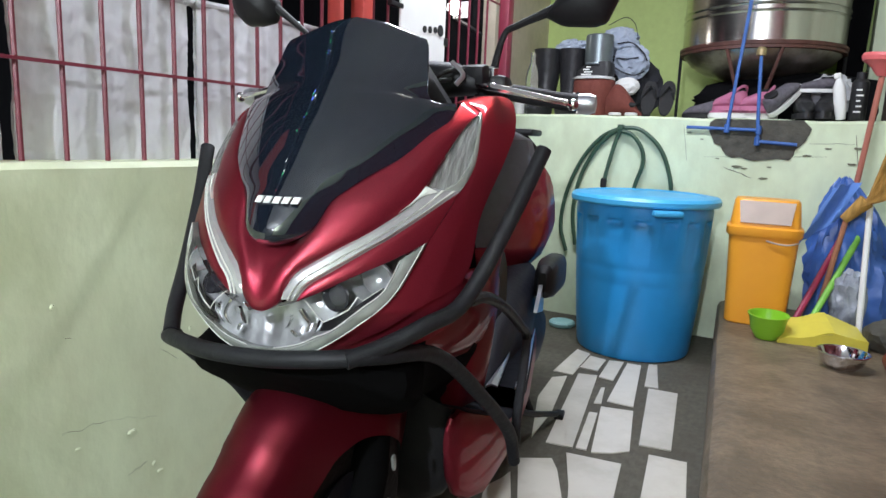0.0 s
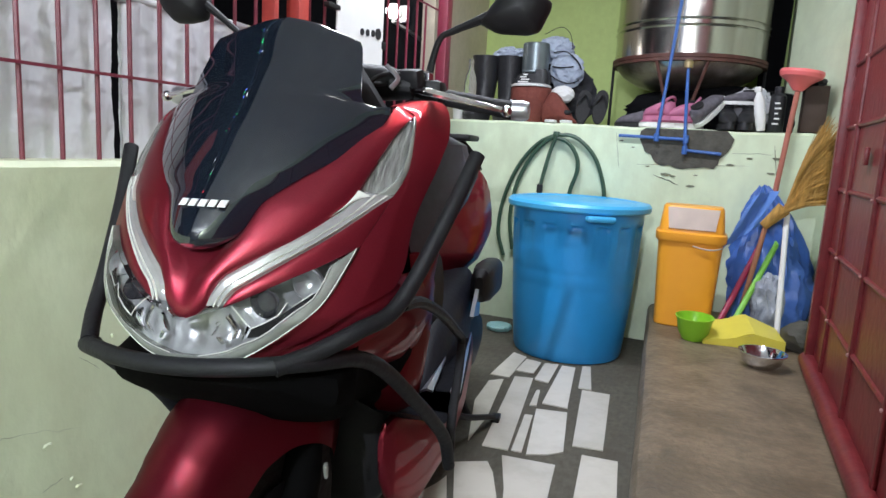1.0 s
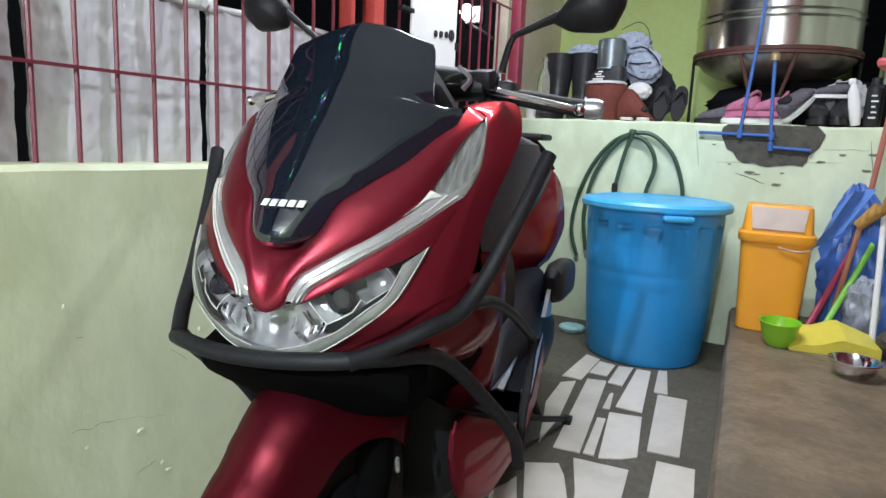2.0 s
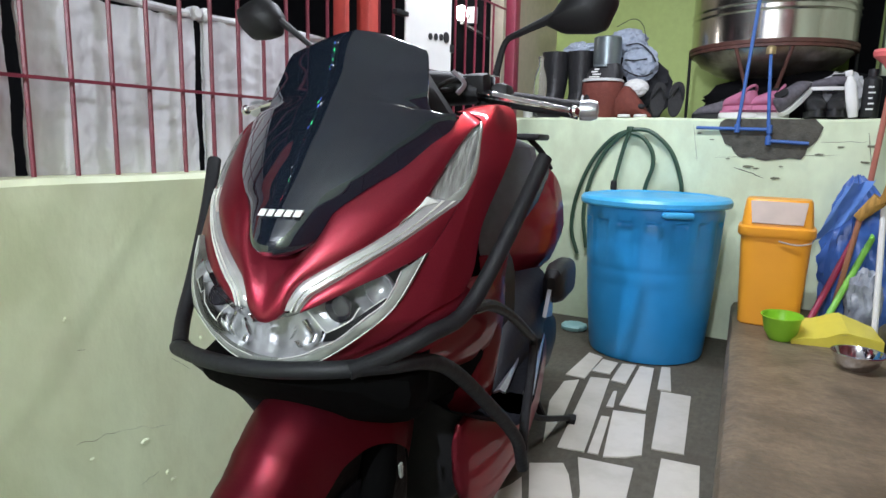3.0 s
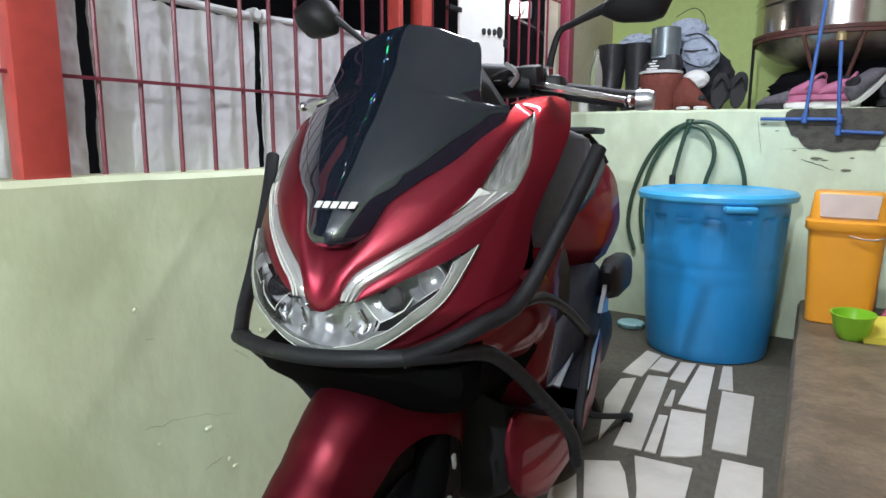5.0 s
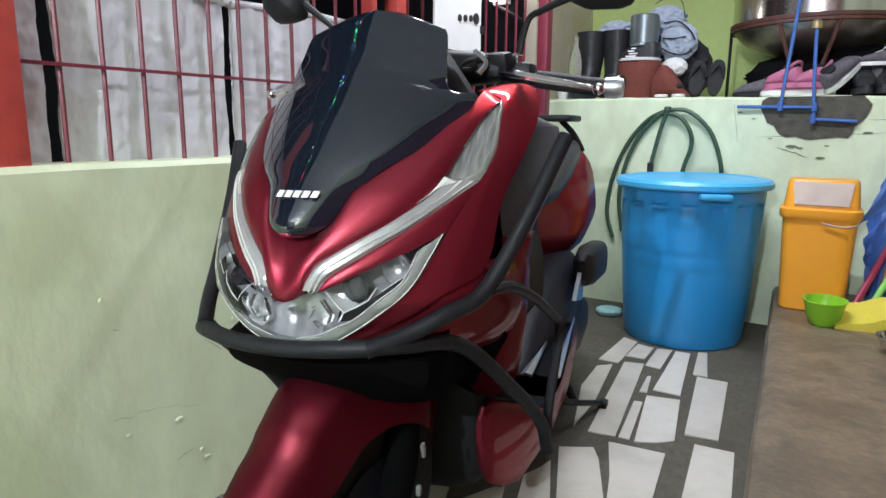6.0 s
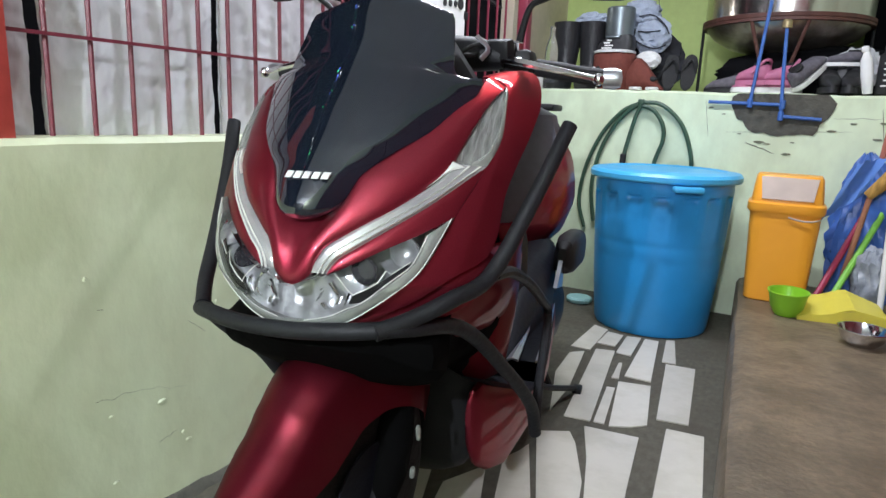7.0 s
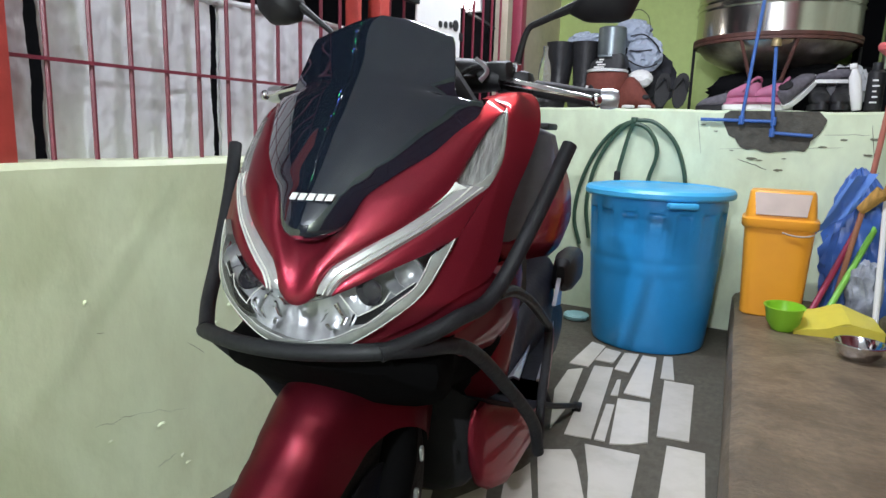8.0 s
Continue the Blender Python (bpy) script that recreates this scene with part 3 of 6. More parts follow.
part("instrument_hood", sheet(bmesh.new(), rows, (0, 0.03, 0)), M["black"], scooter, "black hood round the instruments")

# emblem on the screen: a row of plain slanted blocks
for k in range(5):
    u = -0.0260 + k * 0.0140
    bm = bmesh.new()
    sheet(bm, [[(u + 0.0105 * i / 3 + 0.002 * t, glazing(zz) - 0.0075 + 2.2 * (u + 0.0105 * i / 3) ** 2, zz) for i in range(4)] for t, zz in ((0, 0.8445 + 0.0002 * k), (1, 0.8535 + 0.0002 * k))], (0, 0.003, 0))
    part("emblem_block", bm, M["white"], scooter, "white block of the emblem")

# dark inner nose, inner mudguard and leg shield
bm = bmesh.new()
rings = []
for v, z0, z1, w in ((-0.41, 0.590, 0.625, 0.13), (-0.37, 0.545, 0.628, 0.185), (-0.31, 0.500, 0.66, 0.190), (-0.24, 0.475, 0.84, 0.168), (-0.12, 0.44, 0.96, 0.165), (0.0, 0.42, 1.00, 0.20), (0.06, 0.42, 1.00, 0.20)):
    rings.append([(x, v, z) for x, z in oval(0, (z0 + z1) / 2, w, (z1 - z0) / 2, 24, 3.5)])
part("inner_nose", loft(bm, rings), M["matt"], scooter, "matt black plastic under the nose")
bm = bmesh.new()
rings = []
for z, v, w, d in ((0.962, 0.04, 0.235, 0.04), (0.945, 0.03, 0.275, 0.05), (0.90, 0.03, 0.288, 0.06), (0.85, 0.03, 0.272, 0.07), (0.80, 0.03, 0.252, 0.08), (0.70, 0.04, 0.205, 0.09), (0.62, 0.08, 0.190, 0.09), (0.52, 0.09, 0.17, 0.07), (0.46, 0.08, 0.12, 0.05)):
    rings.append([(x, y, z) for x, y in oval(0, v, w, d, 24, 3.5)])
part("leg_shield", loft(bm, rings), M["shield"], scooter, "dark grey leg shield")
bm = bmesh.new()
rings = []
for z, v, w, d in ((0.745, 0.035, 0.222, 0.080), (0.735, 0.035, 0.232, 0.092), (0.68, 0.045, 0.216, 0.100), (0.61, 0.075, 0.206, 0.104), (0.53, 0.085, 0.200, 0.096), (0.46, 0.085, 0.192, 0.090), (0.405, 0.085, 0.184, 0.085), (0.385, 0.085, 0.176, 0.080)):
    rings.append([(x * (1 + 0.035 * math.cos(y * 60)), y, z) for x, y in oval(0, v, w, d, 32, 3.0)])
part("leg_panel", loft(bm, rings), M["candy"], scooter, "candy red panel inside the leg shield")
bm = bmesh.new()
rings = []
for z, v, w, d in ((0.62, -0.10, 0.160, 0.12), (0.52, -0.01, 0.150, 0.10), (0.46, 0.04, 0.140, 0.07), (0.41, 0.055, 0.150, 0.06), (0.37, 0.06, 0.154, 0.06), (0.30, 0.07, 0.152, 0.06), (0.24, 0.075, 0.148, 0.06), (0.19, 0.085, 0.138, 0.06), (0.155, 0.095, 0.115, 0.05), (0.125, 0.105, 0.07, 0.03)):
    rings.append([(x, y, z) for x, y in oval(0, v, w, d, 24, 3.0)])
part("inner_mudguard", loft(bm, rings), M["black"], scooter, "matt black splash guard behind the front wheel")
for s in (1, -1):
    bm = bmesh.new()
    rings = []
    for v, zc, hz, uc, w in ((-0.01, 0.32, 0.030, 0.142, 0.006), (0.00, 0.305, 0.070, 0.146, 0.012), (0.03, 0.285, 0.100, 0.152, 0.018), (0.08, 0.255, 0.105, 0.162, 0.024), (0.16, 0.225, 0.10, 0.175, 0.030), (0.34, 0.24, 0.10, 0.19, 0.035), (0.60, 0.25, 0.09, 0.185, 0.03), (0.82, 0.275, 0.075, 0.17, 0.022)):
        rings.append([(s * x, v, z) for x, z in oval(uc, zc, w, hz, 16, 2.6)])
    part("under_cowl", loft(bm, rings), M["candy"], scooter)
    bm = bmesh.new()
    rings = []
    for v, zc, hz, uc, w in ((-0.370, 0.650, 0.014, 0.138, 0.006), (-0.33, 0.644, 0.034, 0.150, 0.010), (-0.25, 0.640, 0.062, 0.164, 0.012), (-0.15, 0.628, 0.085, 0.178, 0.012), (-0.03, 0.615, 0.090, 0.194, 0.012), (0.05, 0.610, 0.080, 0.204, 0.010), (0.09, 0.605, 0.055, 0.208, 0.006), (0.11, 0.60, 0.02, 0.206, 0.004)):
        rings.append([(s * (x + 0.16 * (z - zc - 0.03)), v, z) for x, z in oval(uc, zc, w, hz, 16, 2.6)])
    part("leg_cowl", loft(bm, rings), M["candy"], scooter)
    # footboard with polished plates
    bm = bmesh.new()
    rows = []
    for v, z, edge in ((-0.04, 0.42, 0.245), (0.06, 0.365, 0.258), (0.14, 0.355, 0.264), (0.26, 0.355, 0.258), (0.44, 0.358, 0.238), (0.58, 0.362, 0.220), (0.68, 0.366, 0.206)):
        rows.append([(s * x, v, z + 0.02 * (x < 0.13)) for x in (0.08, 0.13, 0.18, edge)])
    sheet(bm, rows)
    bmesh.ops.solidify(bm, geom=bm.faces[:], thickness=0.025)
    part("footboard", bm, M["grey_plastic"], scooter, "dark footboard")
    for tip, a, b in (((0.205, 0.68), (0.238, 0.21), (0.260, 0.22)), ((0.180, 0.425), (0.172, 0.19), (0.198, 0.20))):
        rows = []
        for t in np.linspace(0, 1, 9):
            p, q = [(e[0] + (tip[0] - e[0]) * t, e[1] + (tip[1] - e[1]) * t) for e in (a, b)]
            rows.append([(s * p[0], p[1], 0.378 + 0.006 * t), (s * (p[0] + q[0]) / 2, (p[1] + q[1]) / 2, 0.384 + 0.005 * t), (s * (q[0] + 0.001), q[1], 0.378 + 0.006 * t)])
        part("foot_plate", sheet(bmesh.new(), rows, (0, 0, -0.006)), M["silver"], scooter, "polished aluminium foot plate")

# body, seat and tail
SECTIONS = [(0.46, 0.55, 0.08, 0.15), (0.52, 0.56, 0.085, 0.18), (0.70, 0.60, 0.080, 0.19), (0.88, 0.655, 0.132, 0.18), (1.00, 0.69, 0.178, 0.18), (1.10, 0.73, 0.188, 0.165), (1.20, 0.77, 0.150, 0.12), (1.33, 0.81, 0.085, 0.06)]
bm = bmesh.new()
loft(bm, [[(x, v, z) for x, z in oval(0, zc, w * 0.985, h, 28, 2.7)] for v, zc, w, h in SECTIONS[:3]])
part("side_panel", bm, M["grey_plastic"], scooter, "black panels under the seat")
bm = bmesh.new()
loft(bm, [[(x * (1.08 - 0.22 * (z - zc + h) / (2 * h)), v, z) for x, z in oval(0, zc, w, h, 28, 3.0)] for v, zc, w, h in [(0.64, 0.60, 0.030, 0.14), (0.76, 0.63, 0.080, 0.17)] + SECTIONS[3:]])
part("tail_cowl", bm, M["candy"], scooter)
bm = bmesh.new()
loft(bm, [[(x, v, z) for x, z in oval(0, zc, w, h, 24, 2.8)] for v, zc, w, h in ((0.30, 0.70, 0.09, 0.03), (0.42, 0.745, 0.125, 0.045), (0.65, 0.765, 0.15, 0.05), (0.80, 0.80, 0.15, 0.06), (1.02, 0.86, 0.14, 0.05), (1.14, 0.875, 0.11, 0.035))])
part("seat", bm, M["leather"], scooter, "black stepped seat")
part("rear_rack", box(bmesh.new(), (0.02, 1.10, 0.975), (0.17, 0.20, 0.022), bevel=0.008), M["black"], scooter, "black rear rack plate")
for s in (1, -1):
    part("rack_stay", tube(bmesh.new(), [(s * 0.05, 1.10, 0.97), (s * 0.09, 1.14, 0.92), (s * 0.12, 1.16, 0.86)], 0.011, 8, 8), M["black"], scooter)
bm = bmesh.new()
loft(bm, [[(x, v, z) for x, z in oval(0.215, zc, w, h, 24, 3.2)] for v, zc, w, h in ((0.70, 0.525, 0.012, 0.030), (0.72, 0.525, 0.028, 0.052), (0.80, 0.522, 0.036, 0.064), (0.98, 0.51, 0.038, 0.062), (1.03, 0.505, 0.028, 0.05), (1.05, 0.50, 0.010, 0.03))])
part("air_cleaner", bm, M["black"], scooter, "dark grey air cleaner cover")
bm = bmesh.new()
loft(bm, [[(x, v, z) for x, z in oval(0.15, zc, w, h, 16, 2.6)] for v, zc, w, h in ((0.55, 0.29, 0.02, 0.05), (0.66, 0.285, 0.035, 0.08), (0.95, 0.275, 0.04, 0.095), (1.10, 0.27, 0.03, 0.07), (1.14, 0.27, 0.015, 0.04))])
part("drive_case", bm, M["grey_plastic"], scooter, "dark grey transmission case")
part("lower_body", loft(bmesh.new(), [[(x, v, z) for x, z in oval(0, zc, w, h, 24, 3.6)] for v, zc, w, h in ((0.10, 0.29, 0.140, 0.06), (0.20, 0.31, 0.165, 0.055), (0.30, 0.32, 0.180, 0.06), (0.42, 0.35, 0.178, 0.12), (0.58, 0.38, 0.190, 0.14), (0.75, 0.42, 0.192, 0.13), (0.92, 0.46, 0.165, 0.10))]), M["grey_plastic"], scooter, "black lower body panels")
part("tunnel", loft(bmesh.new(), [[(x, v, z) for x, z in oval(0, zc, w, h, 24, 3.2)] for v, zc, w, h in ((0.04, 0.44, 0.15, 0.16), (0.18, 0.44, 0.13, 0.17), (0.36, 0.48, 0.12, 0.18), (0.52, 0.52, 0.145, 0.18))]), M["black"], scooter, "black floor tunnel")
bm = bmesh.new()
sheet(bm, [[(0.2145 + 0.003 * t, v0 + (v1 - v0) * f, z0 + (z1 - z0) * f) for f in np.linspace(0, 1, 4)] for t, v0, z0, v1, z1 in ((0, 0.640, 0.446, 0.752, 0.424), (0.5, 0.675, 0.488, 0.748, 0.470), (1, 0.722, 0.545, 0.734, 0.548))], (-0.012, 0, 0))
part("side_trim", bm, M["silver"], scooter, "bright silver wedge beside the air cleaner")


def wheel(v, r, w, name):
    hub = part(name, lathe(bmesh.new(), [(r * 0.74, -w * 0.34), (r * 0.72, -w * 0.30), (r * 0.66, -w * 0.1), (r * 0.66, w * 0.1), (r * 0.72, w * 0.30), (r * 0.74, w * 0.34), (r * 0.70, w * 0.34), (r * 0.63, 0.0), (r * 0.70, -w * 0.34)], 40, (0, v, r), "x"), M["grey_plastic"], scooter, "grey alloy rim")
    profile = []
    for k in range(13):
        a = math.pi * k / 12
        profile.append((r * 0.72 + (r * 0.28) * math.sin(a) ** 0.8, -w / 2 * math.cos(a)))
    part("tyre", lathe(bmesh.new(), profile, 48, (0, v, r), "x"), M["tyre"], hub, "black tyre")
    bm = bmesh.new()
    for k in range(5):
        a = 2 * math.pi * k / 5
        for d in (-0.16, 0.16):
            tube(bm, [(0, v + 0.03 * math.cos(a), r + 0.03 * math.sin(a)), (0, v + r * 0.66 * math.cos(a + d), r + r * 0.66 * math.sin(a + d))], 0.011, 6)
    lathe(bm, [(0.02, -0.05), (0.04, -0.04), (0.04, 0.04), (0.02, 0.05)], 16, (0, v, r), "x")
    part("spokes", bm, M["grey_plastic"], hub)
    return hub


wheel(-0.272, 0.257, 0.105, "front_wheel")
wheel(1.04, 0.257, 0.12, "rear_wheel")
part("brake_disc", lathe(bmesh.new(), [(0.06, 0.062), (0.11, 0.062), (0.11, 0.066), (0.06, 0.066)], 40, (0, -0.272, 0.257), "x"), M["grey_plastic"], scooter, "dark brake disc")
part("brake_caliper", box(bmesh.new(), (0.070, -0.19, 0.335), (0.032, 0.04, 0.07), Euler((0.4, 0, 0)).to_matrix().to_4x4(), 0.012), M["silver"], scooter, "silver brake caliper")
for s in (1, -1):
    part("fork_leg", tube(bmesh.new(), [(s * 0.070, -0.262, 0.24), (s * 0.068, -0.20, 0.40), (s * 0.066, -0.12, 0.60)], [0.020, 0.020, 0.018], 12, 8), M["black"], scooter)

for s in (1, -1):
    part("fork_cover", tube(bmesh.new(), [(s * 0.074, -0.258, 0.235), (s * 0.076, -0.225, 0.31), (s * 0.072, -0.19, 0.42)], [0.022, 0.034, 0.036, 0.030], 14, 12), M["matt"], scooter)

# red front mudguard over the wheel
rows = []
for i in range(45):
    deg = 20 + (142 - 20) * i / 44
    a = radians(deg)
    half = float(np.interp(deg, [20, 40, 58, 74, 92, 110, 128, 142], [0.070, 0.080, 0.083, 0.090, 0.100, 0.110, 0.110, 0.098]))
    tip = 1 - 0.22 * max(0, 1 - i / 6) ** 2
    step = 0.005 * min(1, max(0, (deg - 51) / 3))
    row = []
    for j in range(21):
        s = 2 * j / 20 - 1
        drop = 0.048 * abs(s) ** 2.0 + 0.055 * max(0, abs(s) - 0.72) / 0.28 * (0.3 + 0.7 * math.sin(math.pi * min(0.5, i / 40)))
        rr = float(np.interp(deg, [20, 26, 32, 45, 58, 71, 90, 110, 142], [0.298, 0.284, 0.275, 0.264, 0.270, 0.286, 0.289, 0.284, 0.276])) + 0.008 * (1 - abs(s) ** 1.6) - drop + step * (1 - abs(s) ** 4)
        shift = -0.02 * (1 - s * s) * max(0, 1 - i / 6)
        row.append((half * tip * math.copysign(abs(s) ** 0.85, s), -0.272 - rr * math.cos(a) + shift, 0.257 + rr * math.sin(a)))
    rows.append(row)
bm = bmesh.new()
sheet(bm, rows)
bmesh.ops.solidify(bm, geom=bm.faces[:], thickness=0.004)
part("front_mudguard", bm, M["candy"], scooter)

# the front wheel stands turned a little to the right
steer = Matrix.Translation((0, -0.12, 0)) @ Matrix.Rotation(radians(-8), 4, "Z") @ Matrix.Translation((0, 0.12, 0))
for ob in scooter.children:
    if ob.name.split(".")[0] in ("front_wheel", "brake_disc", "brake_caliper", "fork_leg", "fork_cover", "front_mudguard"):
        ob.matrix_basis = steer

part("fork_reflector", box(bmesh.new(), (0.106, -0.212, 0.372), (0.007, 0.012, 0.030), Euler((0.25, 0, 0)).to_matrix().to_4x4(), 0.003), M["band"], scooter, "pale reflector on the fork")
part("axle_clamp", box(bmesh.new(), (0.098, -0.214, 0.292), (0.010, 0.012, 0.022), bevel=0.004), M["band"], scooter, "grey clamp on the fork")

# handlebar, levers, mirrors
MIRROR_EDGE = {1: [(0.282, 1.170), (0.297, 1.192), (0.328, 1.234), (0.356, 1.241), (0.397, 1.224), (0.415, 1.208), (0.414, 1.196), (0.397, 1.157), (0.375, 1.150), (0.319, 1.152)],
               -1: [(-0.272, 1.205), (-0.280, 1.168), (-0.316, 1.160), (-0.348, 1.160), (-0.379, 1.188), (-0.386, 1.221), (-0.352, 1.240), (-0.318, 1.249), (-0.292, 1.234)]}
MIRROR_STEM = {1: [(0.190, 0.03, 1.05), (0.197, 0.035, 1.10), (0.210, 0.038, 1.143), (0.235, 0.035, 1.156), (0.300, 0.03, 1.182)],
               -1: [(-0.185, 0.03, 1.05), (-0.192, 0.035, 1.10), (-0.205, 0.038, 1.138), (-0.232, 0.035, 1.162), (-0.290, 0.03, 1.205)]}
part("handlebar", tube(bmesh.new(), [(-0.36, 0.075, 1.015), (-0.25, 0.055, 1.03), (-0.10, 0.02, 1.055), (0, 0.01, 1.06), (0.10, 0.02, 1.055), (0.25, 0.055, 1.03), (0.36, 0.075, 1.015)], 0.012, 10, 24), M["black"], scooter)
bm = bmesh.new()
loft(bm, [[(x, v, z) for v, z in oval(0.03, zc, 0.05, h, 16, 2.4)] for x, zc, h in ((-0.17, 1.045, 0.018), (-0.12, 1.055, 0.032), (0, 1.055, 0.04), (0.12, 1.055, 0.032), (0.17, 1.045, 0.018))])
part("bar_cover", bm, M["black"], scooter)
part("dashboard", box(bmesh.new(), (0, -0.05, 1.00), (0.20, 0.10, 0.05), Euler((0.5, 0, 0)).to_matrix().to_4x4(), 0.015), M["black"], scooter)
for s in (1, -1):
    part("hand_grip", tube(bmesh.new(), [(s * 0.225, 0.05, 1.034), (s * 0.35, 0.073, 1.017)], [0.016, 0.017, 0.016, 0.018], 14, 12), M["grip"], scooter, "black rubber grip")
    part("bar_end", lathe(bmesh.new(), [(0.010, -0.002), (0.019, 0.0), (0.020, 0.02), (0.016, 0.032), (0.006, 0.034)] if s > 0 else [(0.006, -0.034), (0.016, -0.032), (0.020, -0.02), (0.019, 0.0), (0.010, 0.002)], 16, (s * 0.352, 0.073, 1.017), "x"), M["silver"], scooter, "silver bar end weight")
    part("switch_box", box(bmesh.new(), (s * 0.19, 0.045, 1.04), (0.065, 0.06, 0.05), bevel=0.012), M["black"], scooter)
    lever = part("brake_lever", tube(bmesh.new(), [(s * 0.17, 0.0, 1.045), (s * 0.22, -0.028, 1.035), (s * 0.29, -0.018, 1.022), (s * 0.345, 0.0, 1.012)], [0.010, 0.008, 0.007, 0.006], 8, 20, 0.7), M["chrome"], scooter, "polished brake lever")
    bm = bmesh.new()
    bmesh.ops.create_uvsphere(bm, u_segments=12, v_segments=8, radius=0.011, matrix=Matrix.Translation((s * 0.35, 0.001, 1.011)))
    part("lever_ball", bm, M["chrome"], lever)
    stem = MIRROR_STEM[s]
    part("mirror_stem", tube(bmesh.new(), stem, [0.009, 0.007, 0.006, 0.007, 0.010], 8, 24), M["black"], scooter)
    edge = [Vector((u, 0, z)) for u, z in MIRROR_EDGE[s]]
    mid = sum(edge, Vector()) / len(edge)
    edge = [q for k, p in enumerate(edge) for n in (edge[(k + 1) % len(edge)],) for q in (p.lerp(n, 0.12), p.lerp(n, 0.5), p.lerp(n, 0.88))]
    rings = []
    for d, g, lift in ((-0.036, 0.10, 0.004), (-0.032, 0.45, 0.004), (-0.020, 0.84, 0.001), (-0.006, 0.97, 0.0), (0.004, 1.0, 0.0), (0.012, 0.97, 0.0)):
        rings.append([(q.x * g + mid.x * (1 - g), 0.032 + d, q.z * g + mid.z * (1 - g) + lift) for q in edge])
    mirror = part("mirror", loft(bmesh.new(), rings), M["black"], scooter, "black mirror housing")
    bm = bmesh.new()
    bm.faces.new([bm.verts.new((q.x * 0.9 + mid.x * 0.1, 0.0455, q.z * 0.9 + mid.z * 0.1)) for q in edge])
    part("mirror_glass", bm, M["chrome"], mirror)
    # master cylinder, clamp and pivot of the lever
    part("brake_master", box(bmesh.new(), (s * 0.165, 0.0, 1.062), (0.05, 0.034, 0.036), Euler((0.2, 0, -s * 0.25)).to_matrix().to_4x4(), 0.008), M["black"], scooter)
    part("clamp", box(bmesh.new(), (s * 0.150, 0.018, 1.075), (0.030, 0.030, 0.010), Euler((0, 0, s * 0.3)).to_matrix().to_4x4(), 0.003), M["chrome"], scooter, "chrome clamp")
    part("pivot_bolt", lathe(bmesh.new(), [(0.002, 0.012), (0.006, 0.011), (0.007, 0.0), (0.007, -0.014)], 12, (s * 0.178, -0.002, 1.062)), M["chrome"], scooter)

# cables and brackets between the bar and the cowl
for s in (1, -1):
    for k in range(2):
        part("cable", tube(bmesh.new(), [(s * (0.17 - 0.03 * k), 0.02, 1.06), (s * (0.135 - 0.02 * k), -0.030, 1.068 - 0.02 * k), (s * (0.10 - 0.02 * k), -0.05, 1.045), (s * 0.09, -0.04, 1.00)], 0.0045, 8, 20), M["grip"], scooter)
    part("bracket", tube(bmesh.new(), [(s * 0.128, -0.035, 1.082), (s * 0.150, -0.030, 1.060), (s * 0.140, -0.040, 1.040)], 0.005, 8, 12, 0.5), M["silver"], scooter, "small silver bracket")
    part("mirror_nut", lathe(bmesh.new(), [(0.008, -0.010), (0.012, -0.008), (0.012, 0.008), (0.008, 0.012)], 6, (s * 0.190, 0.03, 1.068)), M["chrome"], scooter, "chrome nut")

# crash bars in foam sleeves
part("front_bar", tube(bmesh.new(), [(-0.226, -0.362, 0.606), (-0.196, -0.408, 0.621), (-0.10, -0.450, 0.626), (0, -0.463, 0.631), (0.10, -0.455, 0.641), (0.16, -0.410, 0.640), (0.205, -0.29, 0.608), (0.245, -0.15, 0.495), (0.275, -0.03, 0.380), (0.281, 0.015, 0.298)], 0.0128, 14, 90), M["foam"], scooter, "black foam sleeved crash bar")
part("lower_bar", tube(bmesh.new(), [(-0.226, -0.362, 0.604), (-0.208, -0.322, 0.558), (-0.183, -0.270, 0.506), (-0.172, -0.215, 0.436), (-0.215, -0.10, 0.355), (-0.281, 0.015, 0.298)], 0.0125, 14, 50), M["foam"], scooter, "black foam sleeved crash bar")
SIDE_BARS = {1: [(0.326, -0.145, 0.930), (0.292, -0.215, 0.822), (0.246, -0.295, 0.704), (0.208, -0.365, 0.678), (0.165, -0.408, 0.655), (0.125, -0.450, 0.641)],
             -1: [(-0.322, -0.145, 0.908), (-0.294, -0.205, 0.82), (-0.260, -0.290, 0.712), (-0.235, -0.350, 0.652), (-0.200, -0.402, 0.624)]}
for s in (1, -1):
    part("side_bar", tube(bmesh.new(), SIDE_BARS[s], 0.0128, 14, 50), M["foam"], scooter, "black foam sleeved crash bar")
    part("rear_bar", tube(bmesh.new(), [(s * 0.248, -0.28, 0.700), (s * 0.255, -0.19, 0.685), (s * 0.262, -0.06, 0.635), (s * 0.266, 0.08, 0.565), (s * 0.268, 0.15, 0.525), (s * 0.272, 0.12, 0.475), (s * 0.280, 0.02, 0.385), (s * 0.283, 0.005, 0.31)], 0.0100, 10, 40), M["foam"], scooter)
part("side_stand", tube(bmesh.new(), [(0.14, 0.60, 0.18), (0.188, 0.71, 0.10), (0.262, 0.92, 0.022)], 0.010, 8, 8), M["black"], scooter)
part("stand_foot", box(bmesh.new(), (0.270, 0.94, 0.012), (0.03, 0.05, 0.020), bevel=0.004), M["black"], scooter)
for s in (1, -1):
    part("centre_stand_leg", tube(bmesh.new(), [(s * 0.10, 0.86, 0.22), (s * 0.14, 0.90, 0.10), (s * 0.17, 0.93, 0.012)], 0.014, 8, 8), M["black"], scooter)

